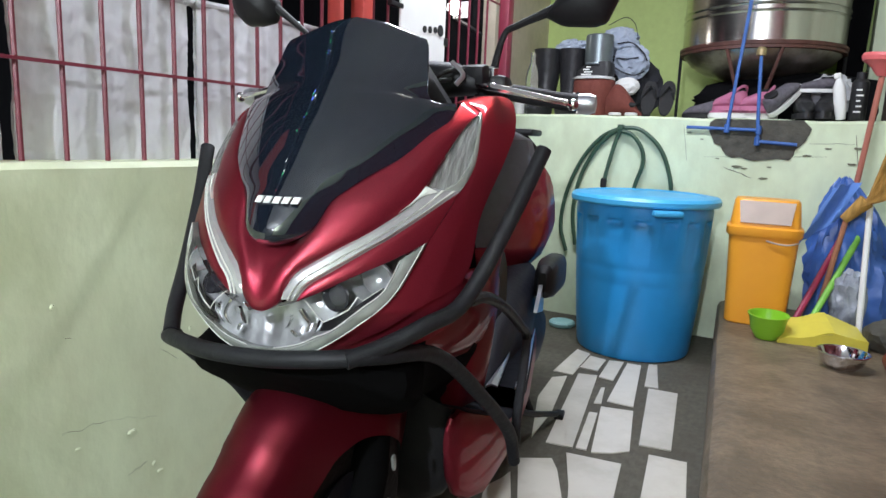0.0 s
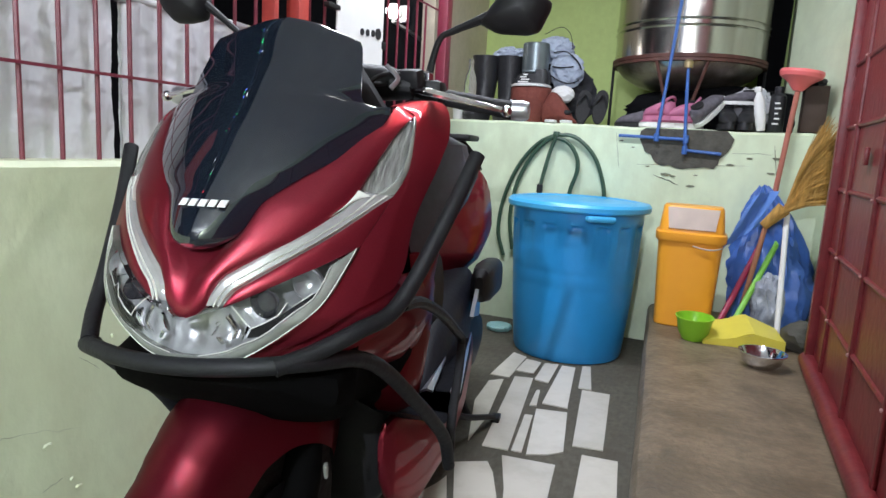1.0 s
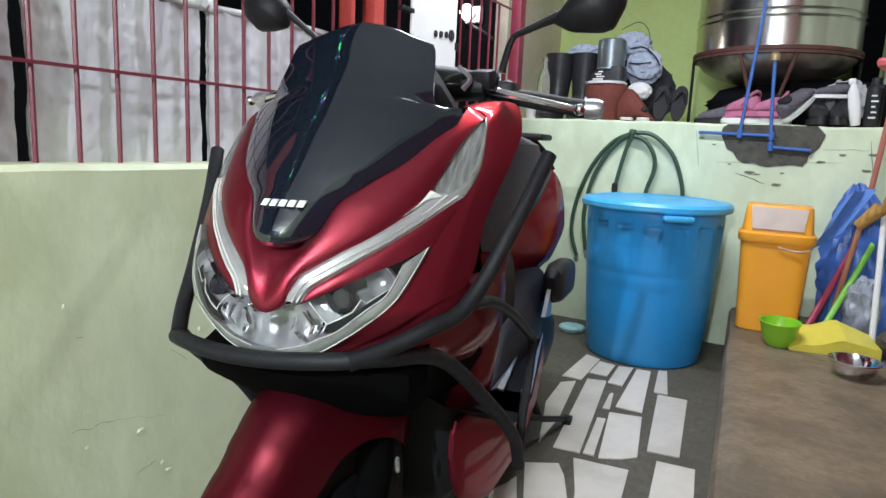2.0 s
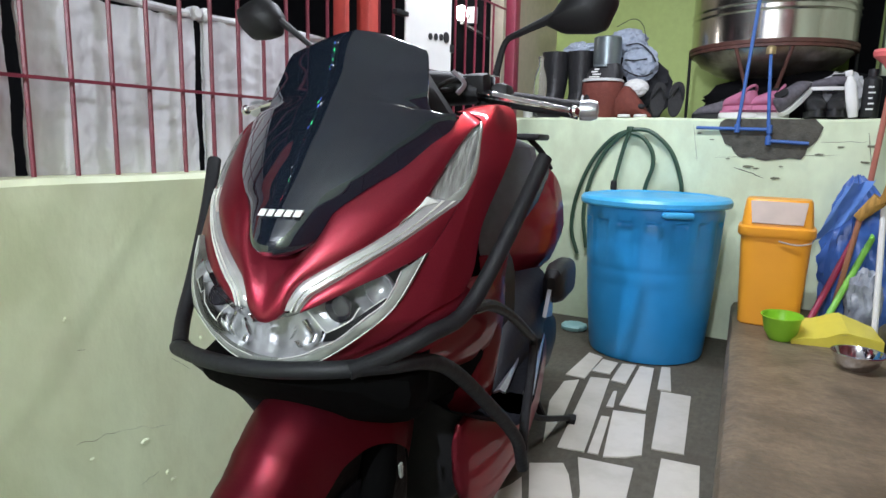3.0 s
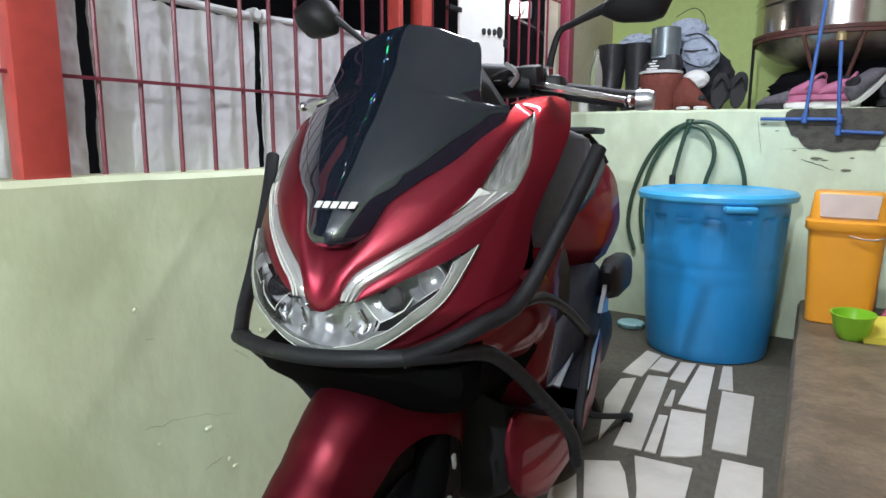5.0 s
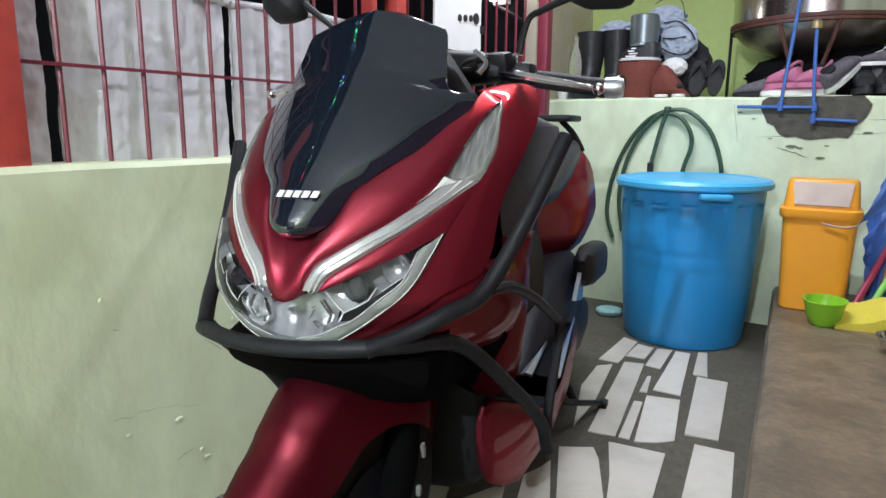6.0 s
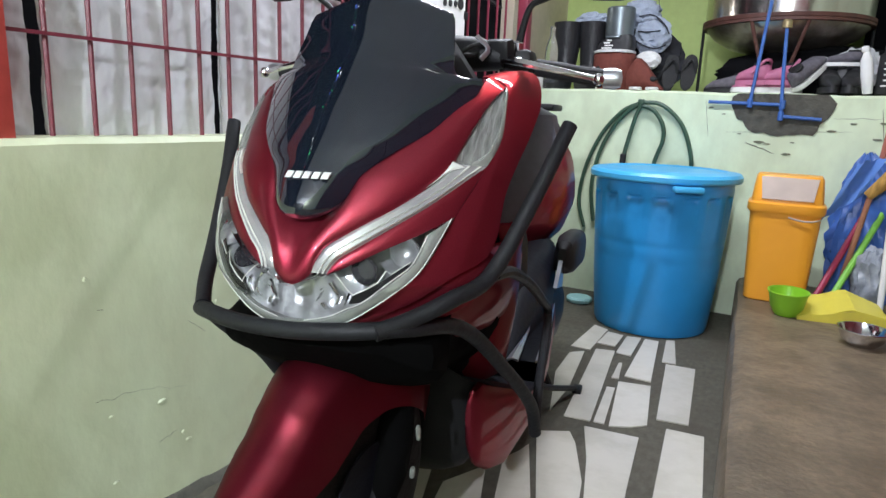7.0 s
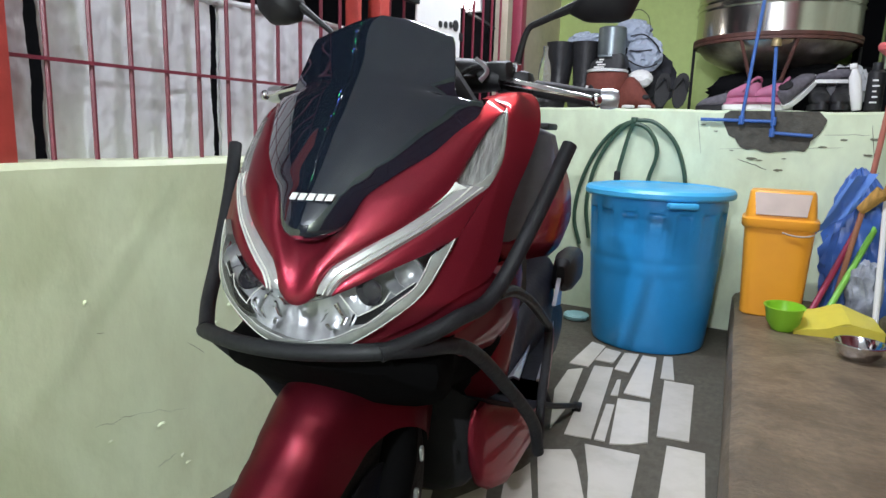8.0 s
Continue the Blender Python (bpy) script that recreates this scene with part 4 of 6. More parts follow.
# ---- along the back wall ----
blue_bin = thing("dustbin", "large sky-blue plastic dustbin with lid against the low wall", "bin", at=(-0.615, 3.055, 0))
PROFILE_Z = [0.0, 0.004, 0.02, 0.20, 0.33, 0.335, 0.355, 0.36, 0.40, 0.405, 0.425, 0.43, 0.45, 0.52, 0.60, 0.615, 0.622, 0.628, 0.636, 0.66, 0.70]
rings = []
for z in PROFILE_Z:
    r = float(np.interp(z, [0.0, 0.004, 0.02, 0.20, 0.45, 0.66, 0.70], [0.235, 0.252, 0.258, 0.275, 0.292, 0.303, 0.300]))
    groove = 0.0005 * (0.334 < z < 0.357) + 0.0008 * (0.404 < z < 0.427)
    depth = float(np.interp(z, [0.43, 0.45, 0.60, 0.622, 0.628, 0.636], [0.0, 0.002, 0.0035, 0.015, 0.014, 0.0])) if z > 0.43 else 0.0
    ring = []
    for k in range(192):
        a = 2 * math.pi * k / 192
        f = abs((a * 16 / (2 * math.pi)) % 1 - 0.5) * 2
        inset = depth * min(1.0, max(0.0, (0.66 - f) / 0.14)) * (1 if z < 0.61 else min(1.0, max(0.0, (0.60 - f) / 0.2)))
        ring.append(((r - groove - inset) * math.cos(a), (r - groove - inset) * math.sin(a), z))
    rings.append(ring)
part("body", loft(bmesh.new(), rings), M["bin_blue"], blue_bin, smooth=50)
bm = bmesh.new()
lathe(bm, [(0.305, 0.690), (0.326, 0.690), (0.332, 0.698), (0.332, 0.715), (0.322, 0.728), (0.27, 0.735), (0.26, 0.728), (0.01, 0.732)], 48)
part("lid", bm, M["lid_blue"], blue_bin, "lighter blue flat lid")
for a in (-62, 118):
    c, s = math.cos(radians(a)), math.sin(radians(a))
    part("handle", box(bmesh.new(), (0.335 * c, 0.335 * s, 0.672), (0.045, 0.125, 0.026), Matrix.Rotation(radians(a), 4, "Z"), 0.01), M["lid_blue"], blue_bin)

orange_bin = thing("swing_bin", "orange plastic swing-top bin on the platform", "bin", at=(-0.107, 3.07, STEP), turn=3)
orange_bin.scale = (1, 1, 0.938)
bm = bmesh.new()
loft(bm, [[(x, y, z) for x, y in oval(0, 0, w, d, 32, 5.0)] for z, w, d in ((0, 0.112, 0.098), (0.006, 0.118, 0.104), (0.40, 0.135, 0.118), (0.425, 0.137, 0.12))])
part("body", bm, M["bin_orange"], orange_bin)
bm = bmesh.new()
loft(bm, [[(x, y, z) for x, y in oval(0, 0, w, d, 32, 5.0)] for z, w, d in ((0.405, 0.142, 0.126), (0.415, 0.148, 0.131), (0.445, 0.148, 0.131), (0.452, 0.136, 0.121), (0.50, 0.132, 0.108), (0.560, 0.126, 0.085), (0.570, 0.120, 0.078))])
part("lid", bm, M["bin_orange"], orange_bin)
bm = bmesh.new()
sheet(bm, [[(x * (0.094 + 0.012 * t), -0.122 + 0.034 * t - 0.004 * (1 - x * x), 0.468 + 0.094 * t) for x in np.linspace(-1, 1, 5)] for t in np.linspace(0, 1, 5)], (0, 0.01, -0.004))
part("flap", bm, M["flap"], orange_bin, "frosted beige flap")
part("bag_edge", tube(bmesh.new(), [(x, -0.128 + 0.028 * max(0, x - 0.10) / 0.03, 0.394 - 0.012 * math.sin((x - 0.01) * 24)) for x in np.linspace(0.01, 0.128, 12)], 0.004, 6), M["flap"], orange_bin, "edge of a clear bin liner")

# water tank on its stand
TX, TY, TR = -0.256, 3.92, 0.392
tank = thing("water_tank", "stainless steel water tank with a rounded bottom on a rusty stand", "tank", at=(TX, TY, 0))
bm = bmesh.new()
lathe(bm, [(TR - 0.01, 1.452), (TR, 1.460), (TR, 1.60), (TR + 0.007, 1.607), (TR, 1.614), (TR, 1.632), (TR + 0.007, 1.639), (TR, 1.646), (TR, 1.86), (TR + 0.006, 1.87), (TR, 1.88), (TR, 2.20), (0.30, 2.32), (0.05, 2.38)], 64)
part("shell", bm, M["steel"], tank)
part("dome", lathe(bmesh.new(), [(0.03, 1.295), (0.14, 1.305), (0.26, 1.338), (0.34, 1.385), (0.380, 1.430), (TR - 0.003, 1.456), (0.30, 1.457), (0.05, 1.458)], 64), M["steel_dirty"], tank, "dirty stained rounded bottom")
bm = bmesh.new()
lathe(bm, [(TR + 0.002, 1.432), (TR + 0.010, 1.434), (TR + 0.008, 1.448), (TR + 0.012, 1.452), (TR + 0.012, 1.468), (TR + 0.002, 1.471)], 64)
part("ring", bm, M["rust"], tank, "rusty stand ring")
for k in range(3):
    a = radians((187, 5, 95)[k])
    x, y = (TR + 0.004) * math.cos(a), (TR + 0.004) * math.sin(a)
    part("leg", tube(bmesh.new(), [(x, y, 1.46), (x, y, TOP_BACK - 0.005)], 0.008, 8), M["black"], tank)
for x in (-0.13, 0.12):
    part("strut", tube(bmesh.new(), [(x, -0.37, 1.44), (x * 0.2, -0.33, TOP_BACK)], 0.009, 8), M["rust"], tank)

# blue water pipes
pipes = thing("water_pipe", "blue plastic water pipes from the tank down to the wall", "pipe")
YP = BACK_Y - 0.022
for way in ([(-0.250, 3.50, 2.3), (-0.287, 3.44, 1.66), (-0.330, YP, 1.045)], [(-0.513, YP, 1.046), (-0.20, YP, 1.040)],
            [(-0.222, YP + 0.06, 1.40), (-0.205, YP + 0.01, 1.15), (-0.191, YP, 0.985)], [(-0.195, YP, 0.988), (-0.026, YP, 0.978)]):
    part("pipe", tube(bmesh.new(), way, 0.0080, 10, 16), M["blue_pipe"], pipes)
for x, z in ((-0.192, 1.040), (-0.193, 0.988), (-0.330, 1.044)):
    part("elbow", lathe(bmesh.new(), [(0.010, -0.020), (0.0128, -0.018), (0.0128, 0.018), (0.010, 0.020)], 14, (x, YP, z)), M["blue_pipe"], pipes)
part("brass_outlet", lathe(bmesh.new(), [(0.012, -0.02), (0.022, -0.018), (0.022, 0.01), (0.014, 0.02)], 14, (-0.222, YP + 0.06, 1.405)), M["brass"], pipes, "brass outlet under the tank")

# chipped hole in the wall where the pipes enter
bm = bmesh.new()
pts = []
for k in range(40):
    a = 2 * math.pi * k / 40
    r = 1 + 0.22 * noise.noise((math.cos(a) * 2, math.sin(a) * 2, 4)) + 0.10 * noise.noise((math.cos(a) * 6, math.sin(a) * 6, 1))
    pts.append((-0.195 + 0.215 * r * math.cos(a), min(TOP_BACK - 0.006, 1.030 + 0.135 * r * math.sin(a))))
a = [bm.verts.new((x, BACK_Y - 0.005, z)) for x, z in pts]
bm.faces.new(a)
for x, z, r in ((-0.27, 0.865, 0.016), (-0.235, 0.858, 0.010), (-0.15, 0.815, 0.014), (-0.13, 0.87, 0.007), (-0.36, 0.90, 0.006), (0.02, 0.93, 0.012), (0.10, 0.965, 0.009), (-0.44, 0.99, 0.006), (-0.50, 1.02, 0.008), (0.20, 0.90, 0.012), (0.22, 0.97, 0.014)):
    chip = bmesh.new()
    chip.faces.new([chip.verts.new((x + 1.6 * r * math.cos(b) * (1 + 0.5 * noise.noise((math.cos(b) * 2, math.sin(b) * 2, x * 9))), BACK_Y - 0.004, z + 0.4 * r * math.sin(b) * (1 + 0.5 * noise.noise((math.cos(b) * 2, math.sin(b) * 2, x * 7))))) for b in [2 * math.pi * k / 14 for k in range(14)]])
    solid("wall_chip", chip, M["crack"], "small grey chip in the paint of the wall", "wall chip", "structure")
solid("wall_patch", bm, M["raw"], "rough grey cement patch in the wall", "wall patch", "structure")

# coiled garden hose hanging on the wall
hose = thing("garden_hose", "coiled dark green garden hose hanging on the wall", "hose")
LOOPS = ([(-0.83, 1.035), (-0.93, 0.985), (-1.03, 0.86), (-1.10, 0.68), (-1.12, 0.50), (-1.08, 0.36)],
         [(-0.82, 1.030), (-0.885, 0.998), (-0.965, 0.905), (-1.03, 0.76), (-1.055, 0.58), (-1.03, 0.40)],
         [(-0.83, 1.035), (-0.73, 1.025), (-0.63, 0.94), (-0.575, 0.82), (-0.555, 0.70), (-0.57, 0.50)],
         [(-0.84, 1.02), (-0.77, 1.00), (-0.715, 0.93), (-0.705, 0.85), (-0.735, 0.74), (-0.76, 0.55)],
         [(-0.83, 1.02), (-0.855, 0.94), (-0.885, 0.80), (-0.893, 0.75)])
for k, way in enumerate(LOOPS):
    part("loop", tube(bmesh.new(), [(x, BACK_Y - 0.016 - 0.008 * k, z) for x, z in way], 0.0105, 8, 40), M["hose"], hose)
part("hose_end", lathe(bmesh.new(), [(0.010, -0.03), (0.016, -0.026), (0.016, 0.015), (0.011, 0.02)], 12, (-0.894, BACK_Y - 0.05, 0.752)), M["grip"], hose)
part("peg", box(bmesh.new(), (-0.83, BACK_Y - 0.03, 1.035), (0.03, 0.05, 0.03), bevel=0.006), M["hose"], hose)

# ---- things on the platform ----
def bowl(name, x, y, z, r, h, mat, label):
    bm = bmesh.new()
    lathe(bm, [(0.02, 0.002), (r * 0.55, 0.0), (r * 0.82, h * 0.35), (r * 0.97, h), (r * 1.03, h), (r * 1.03, h - 0.004), (r * 0.93, h - 0.004), (r * 0.78, h * 0.38), (r * 0.5, 0.006), (0.01, 0.006)], 40, (x, y, z))
    return solid(name, bm, mat, label, "bowl")


green = bowl("plastic_bowl", 0, 0, 0, 0.074, 0.098, M["lime"], "lime green plastic bowl tipped against the bin")
green.matrix_basis = pose(-0.045, 2.80, STEP + 0.002, 3, 0, 0)
bowl("steel_bowl", 0.200, 2.555, STEP, 0.080, 0.06, M["chrome"], "shiny stainless steel feeding bowl")
pan = thing("dustpan", "yellow plastic dustpan lying on the platform", "dustpan", at=(0.130, 2.865, STEP), turn=10)
rows = [[(-0.15 + 0.19 * f, -0.085 + 0.19 * g, 0.012 + 0.050 * f + 0.034 * g + 0.005 * math.sin(9 * f)) for f in np.linspace(0, 1, 9)] for g in np.linspace(0, 1, 5)]
part("tray", sheet(bmesh.new(), rows, (0, 0, -0.006)), M["yellow"], pan)
rows = [[(0.04 + 0.115 * f, -0.085 + 0.19 * g - 0.02 * f * g, 0.062 + 0.034 * g - 0.020 * f * (1 + g)) for f in np.linspace(0, 1, 5)] for g in np.linspace(0, 1, 5)]
part("hood", sheet(bmesh.new(), rows, (0, 0, -0.006)), M["yellow"], pan)
rows = [[(-0.15 + 0.305 * f, -0.086, (1 - g) * 0.001 + g * float(np.interp(f, [0, 0.62, 1], [0.010, 0.058, 0.040]))) for f in np.linspace(0, 1, 12)] for g in (0, 1)]
part("front_edge", sheet(bmesh.new(), rows, (0, 0.006, 0)), M["yellow"], pan)
rows = [[(0.155 - 0.004 * g, -0.085 + 0.17 * f, g * (0.042 + 0.014 * f)) for f in np.linspace(0, 1, 5)] for g in (0, 1)]
part("end_panel", sheet(bmesh.new(), rows, (-0.006, 0, 0)), M["yellow"], pan)
rows = [[(-0.15 + 0.004 * g, -0.085 + 0.19 * f, g * (0.012 + 0.034 * f)) for f in np.linspace(0, 1, 5)] for g in (0, 1)]
part("lip", sheet(bmesh.new(), rows, (0.006, 0, 0)), M["yellow"], pan)


# cracks and chips in the plaster
def crack(points, mat="crack", r=0.0016):
    bm = bmesh.new()
    tube(bm, points, [r * 0.4, r, r * 0.7, r, r * 0.3], 5, 24, 0.5)
    return solid("wall_crack", bm, M[mat], "thin dark crack in the plaster", "crack", "structure")


def wander(y0, z0, y1, z1, seed, x=None):
    out = []
    for i in range(9):
        t = i / 8
        j = min(0.012, 0.10 * math.hypot(y1 - y0, z1 - z0)) * noise.noise((t * 4, seed, 0)) * math.sin(math.pi * t)
        a, z = y0 + (y1 - y0) * t, z0 + (z1 - z0) * t + j
        out.append((LEFT_X, a, z) if x is None else (a, x, z))
    return out


crack(wander(0.705, 0.322, 0.81, 0.314, 1), r=0.0011)
crack(wander(0.81, 0.314, 0.93, 0.280, 2), r=0.0006)
crack(wander(0.722, 0.520, 0.738, 0.517, 6), r=0.0012)
crack(wander(0.846, 0.168, 0.895, 0.180, 14), r=0.0012)
crack(wander(0.94, 0.440, 0.99, 0.400, 15), r=0.0008)
rnd = random.Random(21)
for k in range(16):
    yc, zc, r = rnd.uniform(0.62, 1.12), rnd.uniform(0.12, 0.80), rnd.uniform(0.004, 0.009)
    if k > 7:
        yc, zc = rnd.uniform(1.00, 1.16), rnd.uniform(0.36, 0.62)
    flake = bmesh.new()
    ring = [(yc + r * (1.4 if k % 2 else 0.7) * math.cos(b) * (1 + 0.6 * noise.noise((math.cos(b) * 2, math.sin(b) * 2, k))), zc + r * 0.8 * math.sin(b) * (1 + 0.6 * noise.noise((math.cos(b) * 2, math.sin(b) * 2, k + 9)))) for b in [2 * math.pi * j / 12 for j in range(12)]]
    low, top = [[flake.verts.new((LEFT_X + d, y + (yc - y) * g, z + (zc - z) * g)) for y, z in ring] for d, g in ((0.0005, 0.0), (0.004, 0.35))]
    for j in range(12):
        flake.faces.new((low[j], low[(j + 1) % 12], top[(j + 1) % 12], top[j]))
    flake.faces.new(top)
    solid("wall_flake", flake, M["wall"], "small raised flake of plaster on the wall", "wall flake", "structure")
crack(wander(-0.42, 0.905, 0.10, 0.93, 7, BACK_Y))
crack(wander(0.02, 0.985, 0.20, 0.99, 8, BACK_Y))
crack(wander(-0.33, 0.86, -0.20, 0.815, 9, BACK_Y), "raw", 0.003)
crack(wander(-0.53, 1.06, -0.50, 0.88, 10, BACK_Y), r=0.0016)
crack(wander(0.20, 1.03, 0.24, 0.80, 11, BACK_Y), r=0.003)

# ---- grille on the left wall ----
grille = thing("window_grille", "red painted steel bar grille standing on the low wall", "grille", kind="structure")
GX = LEFT_X - 0.05
for z in (1.058, 1.56):
    part("rail", box(bmesh.new(), (GX, 1.10, z), (0.006, 3.50, 0.007)), M["red_paint"], grille)
y = 0.699
while y < 2.80:
    part("bar", tube(bmesh.new(), [(GX - 0.012, y, TOP_LEFT - 0.02), (GX - 0.012, y, 1.56)], 0.0052, 6), M["red_paint"], grille)
    y += 0.0885
y = 0.47
while y > -0.6:
    part("bar", tube(bmesh.new(), [(GX - 0.012, y, TOP_LEFT - 0.02), (GX - 0.012, y, 1.56)], 0.0052, 6), M["red_paint"], grille)
    y -= 0.0865
for yy, w, mat in ((0.572, 0.085, "orange_post"), (1.635, 0.020, "orange_post"), (1.770, 0.053, "orange_post"), (2.922, 0.060, "red_paint")):
    part("post", box(bmesh.new(), (GX, yy, 1.28), (0.05, w, 0.84), bevel=0.004), M[mat], grille)

# white sheets behind the grille
def hanging(y0, y1, z0, z1, x, seed):
    """A taut sheet with slight wrinkles and an uneven top."""
    rows = []
    for j in range(61):
        t = j / 60
        row = []
        for i in range(91):
            f = i / 90
            top = z1 + 0.010 * noise.noise((f * 5, seed, 0)) + 0.007 * noise.noise((f * 17, seed, 3))
            z = z0 + (top - z0) * t
            dent = 0.010 * noise.noise((f * 5, t * 3, seed)) + 0.004 * noise.noise((f * 14, t * 12, seed + 4)) + 0.002 * noise.noise((f * 40, t * 30, seed + 9))
            lean = 0.004 * noise.noise((t * 4, seed, 6)) * (1 if f < 0.5 else -1) * abs(2 * f - 1)
            row.append((x + dent, y0 + (y1 - y0) * f + lean, z))
        rows.append(row)
    bm = bmesh.new()
    sheet(bm, rows, (-0.010, 0, 0))
    return bm


for y0, y1, z0, z1, x, sd in ((0.28, 0.686, TOP_LEFT, 1.250, -1.352, 1), (0.714, 1.126, TOP_LEFT, 1.236, -1.352, 2), (1.150, 1.64, TOP_LEFT, 1.252, -1.352, 5)):
    ob = solid("hanging_sheet", hanging(y0, y1, z0, z1, x, sd), M["sheet"], "wrinkled greyish white sheet stretched behind the bars", "sheet", group="sheets behind the grille")
pole = [(-1.352, 0.28, 1.262), (-1.356, 0.69, 1.256), (-1.352, 1.14, 1.246), (-1.356, 1.40, 1.258), (-1.352, 1.66, 1.252)]
solid("sheet_pole", tube(bmesh.new(), pole, 0.010, 10, 40), M["sheet"], "whitish pole along the top edge of the sheets", "pole")
bm = bmesh.new()
for yy in (1.125, 1.155):
    lathe(bm, [(0.010, -0.02), (0.016, -0.016), (0.017, 0.01), (0.011, 0.018)], 10, (-1.350, yy, 1.250), "x")
solid("sheet_knot", bm, M["sheet"], "white cloth knot tied round the pole", "knot")

# ---- gate ----
gate = thing("steel_gate", "dark maroon steel sheet gate standing open along the wall", "gate")
part("panel", box(bmesh.new(), (GATE_X + 0.012, 1.35, 1.20), (0.006, 2.60, 1.94)), M["gate"], gate)
for yy in (0.08, 1.35, 2.62):
    part("stile", box(bmesh.new(), (GATE_X, yy, 1.20), (0.04, 0.04, 1.96), bevel=0.003), M["gate"], gate)
part("rail", tube(bmesh.new(), [(GATE_X - 0.004, 0.06, 0.243), (GATE_X - 0.004, 1.35, 0.243), (GATE_X - 0.004, 2.64, 0.243)], 0.032, 12), M["gate"], gate)
part("rail", box(bmesh.new(), (GATE_X + 0.002, 1.35, 2.16), (0.03, 2.50, 0.035), bevel=0.003), M["gate"], gate)
for z in (0.45, 0.66, 0.87, 1.08, 1.29, 1.50, 1.71, 1.92):
    part("rib", tube(bmesh.new(), [(GATE_X + 0.010, 0.10, z), (GATE_X + 0.010, 2.60, z)], 0.009, 8), M["gate"], gate)
for k in range(6):
    part("upright", box(bmesh.new(), (GATE_X + 0.006, 0.30 + 0.42 * k, 1.20), (0.016, 0.022, 1.90), bevel=0.004), M["gate"], gate)
rnd = random.Random(7)
weld = bmesh.new()
lathe(weld, [(0.002, -0.003), (0.004, -0.002), (0.006, 0.003), (0.006, 0.006)], 9, (0, 0, 0), "x")
for z in (0.45, 0.66, 0.87, 1.08, 1.29, 1.50):
    for k in range(2, 6):
        part("weld", weld.copy(), M["weld"], gate, "pale weld spot").location = (GATE_X - 0.004, 0.30 + 0.42 * k + rnd.uniform(-0.01, 0.01), z + rnd.uniform(-0.006, 0.006))
for yy, z0, z1 in ((2.612, 1.02, 1.20), (2.616, 1.22, 1.34), (2.61, 0.62, 0.80), (2.614, 0.42, 0.50)):
    part("scratch", box(bmesh.new(), (GATE_X - 0.0215, yy, (z0 + z1) / 2), (0.002, 0.005, z1 - z0)), M["weld"], gate, "pale scuff along the stile")
for yy in (0.60, 1.00, 1.75, 2.15):
    part("hinge_strap", box(bmesh.new(), (GATE_X - 0.006, yy, 0.98), (0.012, 0.05, 0.05), bevel=0.003), M["gate"], gate)

# ---- things on the ledge ----
ZL = TOP_BACK + 0.004


def boot(x, y, turn, lean=0.0):
    bm = bmesh.new()
    rings = []
    for h, r, f in ((0.0, 0.045, 0.05), (0.03, 0.050, 0.055), (0.08, 0.052, 0.03), (0.14, 0.056, 0.0), (0.24, 0.066, -0.005), (0.34, 0.074, -0.005), (0.366, 0.077, -0.005)):
        rings.append([(px, py + f, h) for px, py in oval(0, 0, r, r * (2.0 if h < 0.05 else 1.5 if h < 0.1 else 1.05), 18, 2.3)])
    loft(bm, rings)
    ob = solid("rubber_boot", bm, M["leather"], "tall black rubber boot standing on the ledge", "boot", group="boots on the ledge")
    ob.matrix_basis = pose(x, y, ZL, lean, 0, turn)
    return ob


boot(-1.335, 3.62, 160, 0)
boot(-1.195, 3.64, 175, 0)

# brown cloth pot with a white rim, a steel cup above it
pot = thing("flower_pot", "brown cloth covered pot with a pale rim", "pot", at=(-1.045, 3.58, ZL))
bm = bmesh.new()
loft(bm, [[(x * (1 + 0.06 * noise.noise((x * 20, y * 20, h))), y * (1 + 0.06 * noise.noise((x * 20, y * 20, h + 3))), h) for x, y in oval(0, 0, r, r * 0.9, 28)] for h, r in ((0, 0.085), (0.05, 0.10), (0.12, 0.112), (0.18, 0.112), (0.195, 0.105))])
part("body", bm, M["brown_cloth"], pot)
bm = bmesh.new()
bmesh.ops.create_uvsphere(bm, u_segments=18, v_segments=10, radius=1.0, matrix=Matrix.Translation((-0.060, -0.082, 0.085)) @ Matrix.Rotation(-0.5, 4, "Z") @ Matrix.Diagonal((0.024, 0.012, 0.040, 1)))
part("opening", bm, M["grip"], pot, "dark opening in the cloth")
part("piping", tube(bmesh.new(), [(-0.085, -0.072, 0.120), (-0.089, -0.074, 0.085), (-0.076, -0.081, 0.045), (-0.058, -0.082, 0.008)], 0.007, 8, 20), M["white"], pot, "white piping")
part("rim", lathe(bmesh.new(), [(0.085, 0.192), (0.110, 0.193), (0.112, 0.203), (0.10, 0.208), (0.085, 0.205)], 28), M["white"], pot, "white rim")
can = thing("packet", "black packet with pale print lying on the pot", "packet", at=(-1.042, 3.58, ZL + 0.206))
part("body", loft(bmesh.new(), [[(x + 0.03 * (h / 0.075) ** 2, y, h + 0.10 * (x + 0.1) * (h > 0.03)) for x, y in oval(0, 0, w, 0.055, 20, 5.0)] for h, w in ((0.0, 0.095), (0.030, 0.098), (0.055, 0.078), (0.066, 0.060))]), M["leather"], can)
for k in range(4):
    part("print_bar", box(bmesh.new(), (-0.035 + 0.012 * (k % 2), -0.0565, 0.012 + 0.013 * k), (0.055 - 0.010 * k, 0.004, 0.007)), M["white"], can, "pale bar of print")
part("band", box(bmesh.new(), (-0.004, -0.050, 0.068), (0.075, 0.030, 0.012), bevel=0.003), M["cup_grey"], can, "grey band across the packet")
cup = thing("steel_cup", "grey steel cup turned upside down", "cup", at=(-1.035, 3.60, ZL + 0.276))
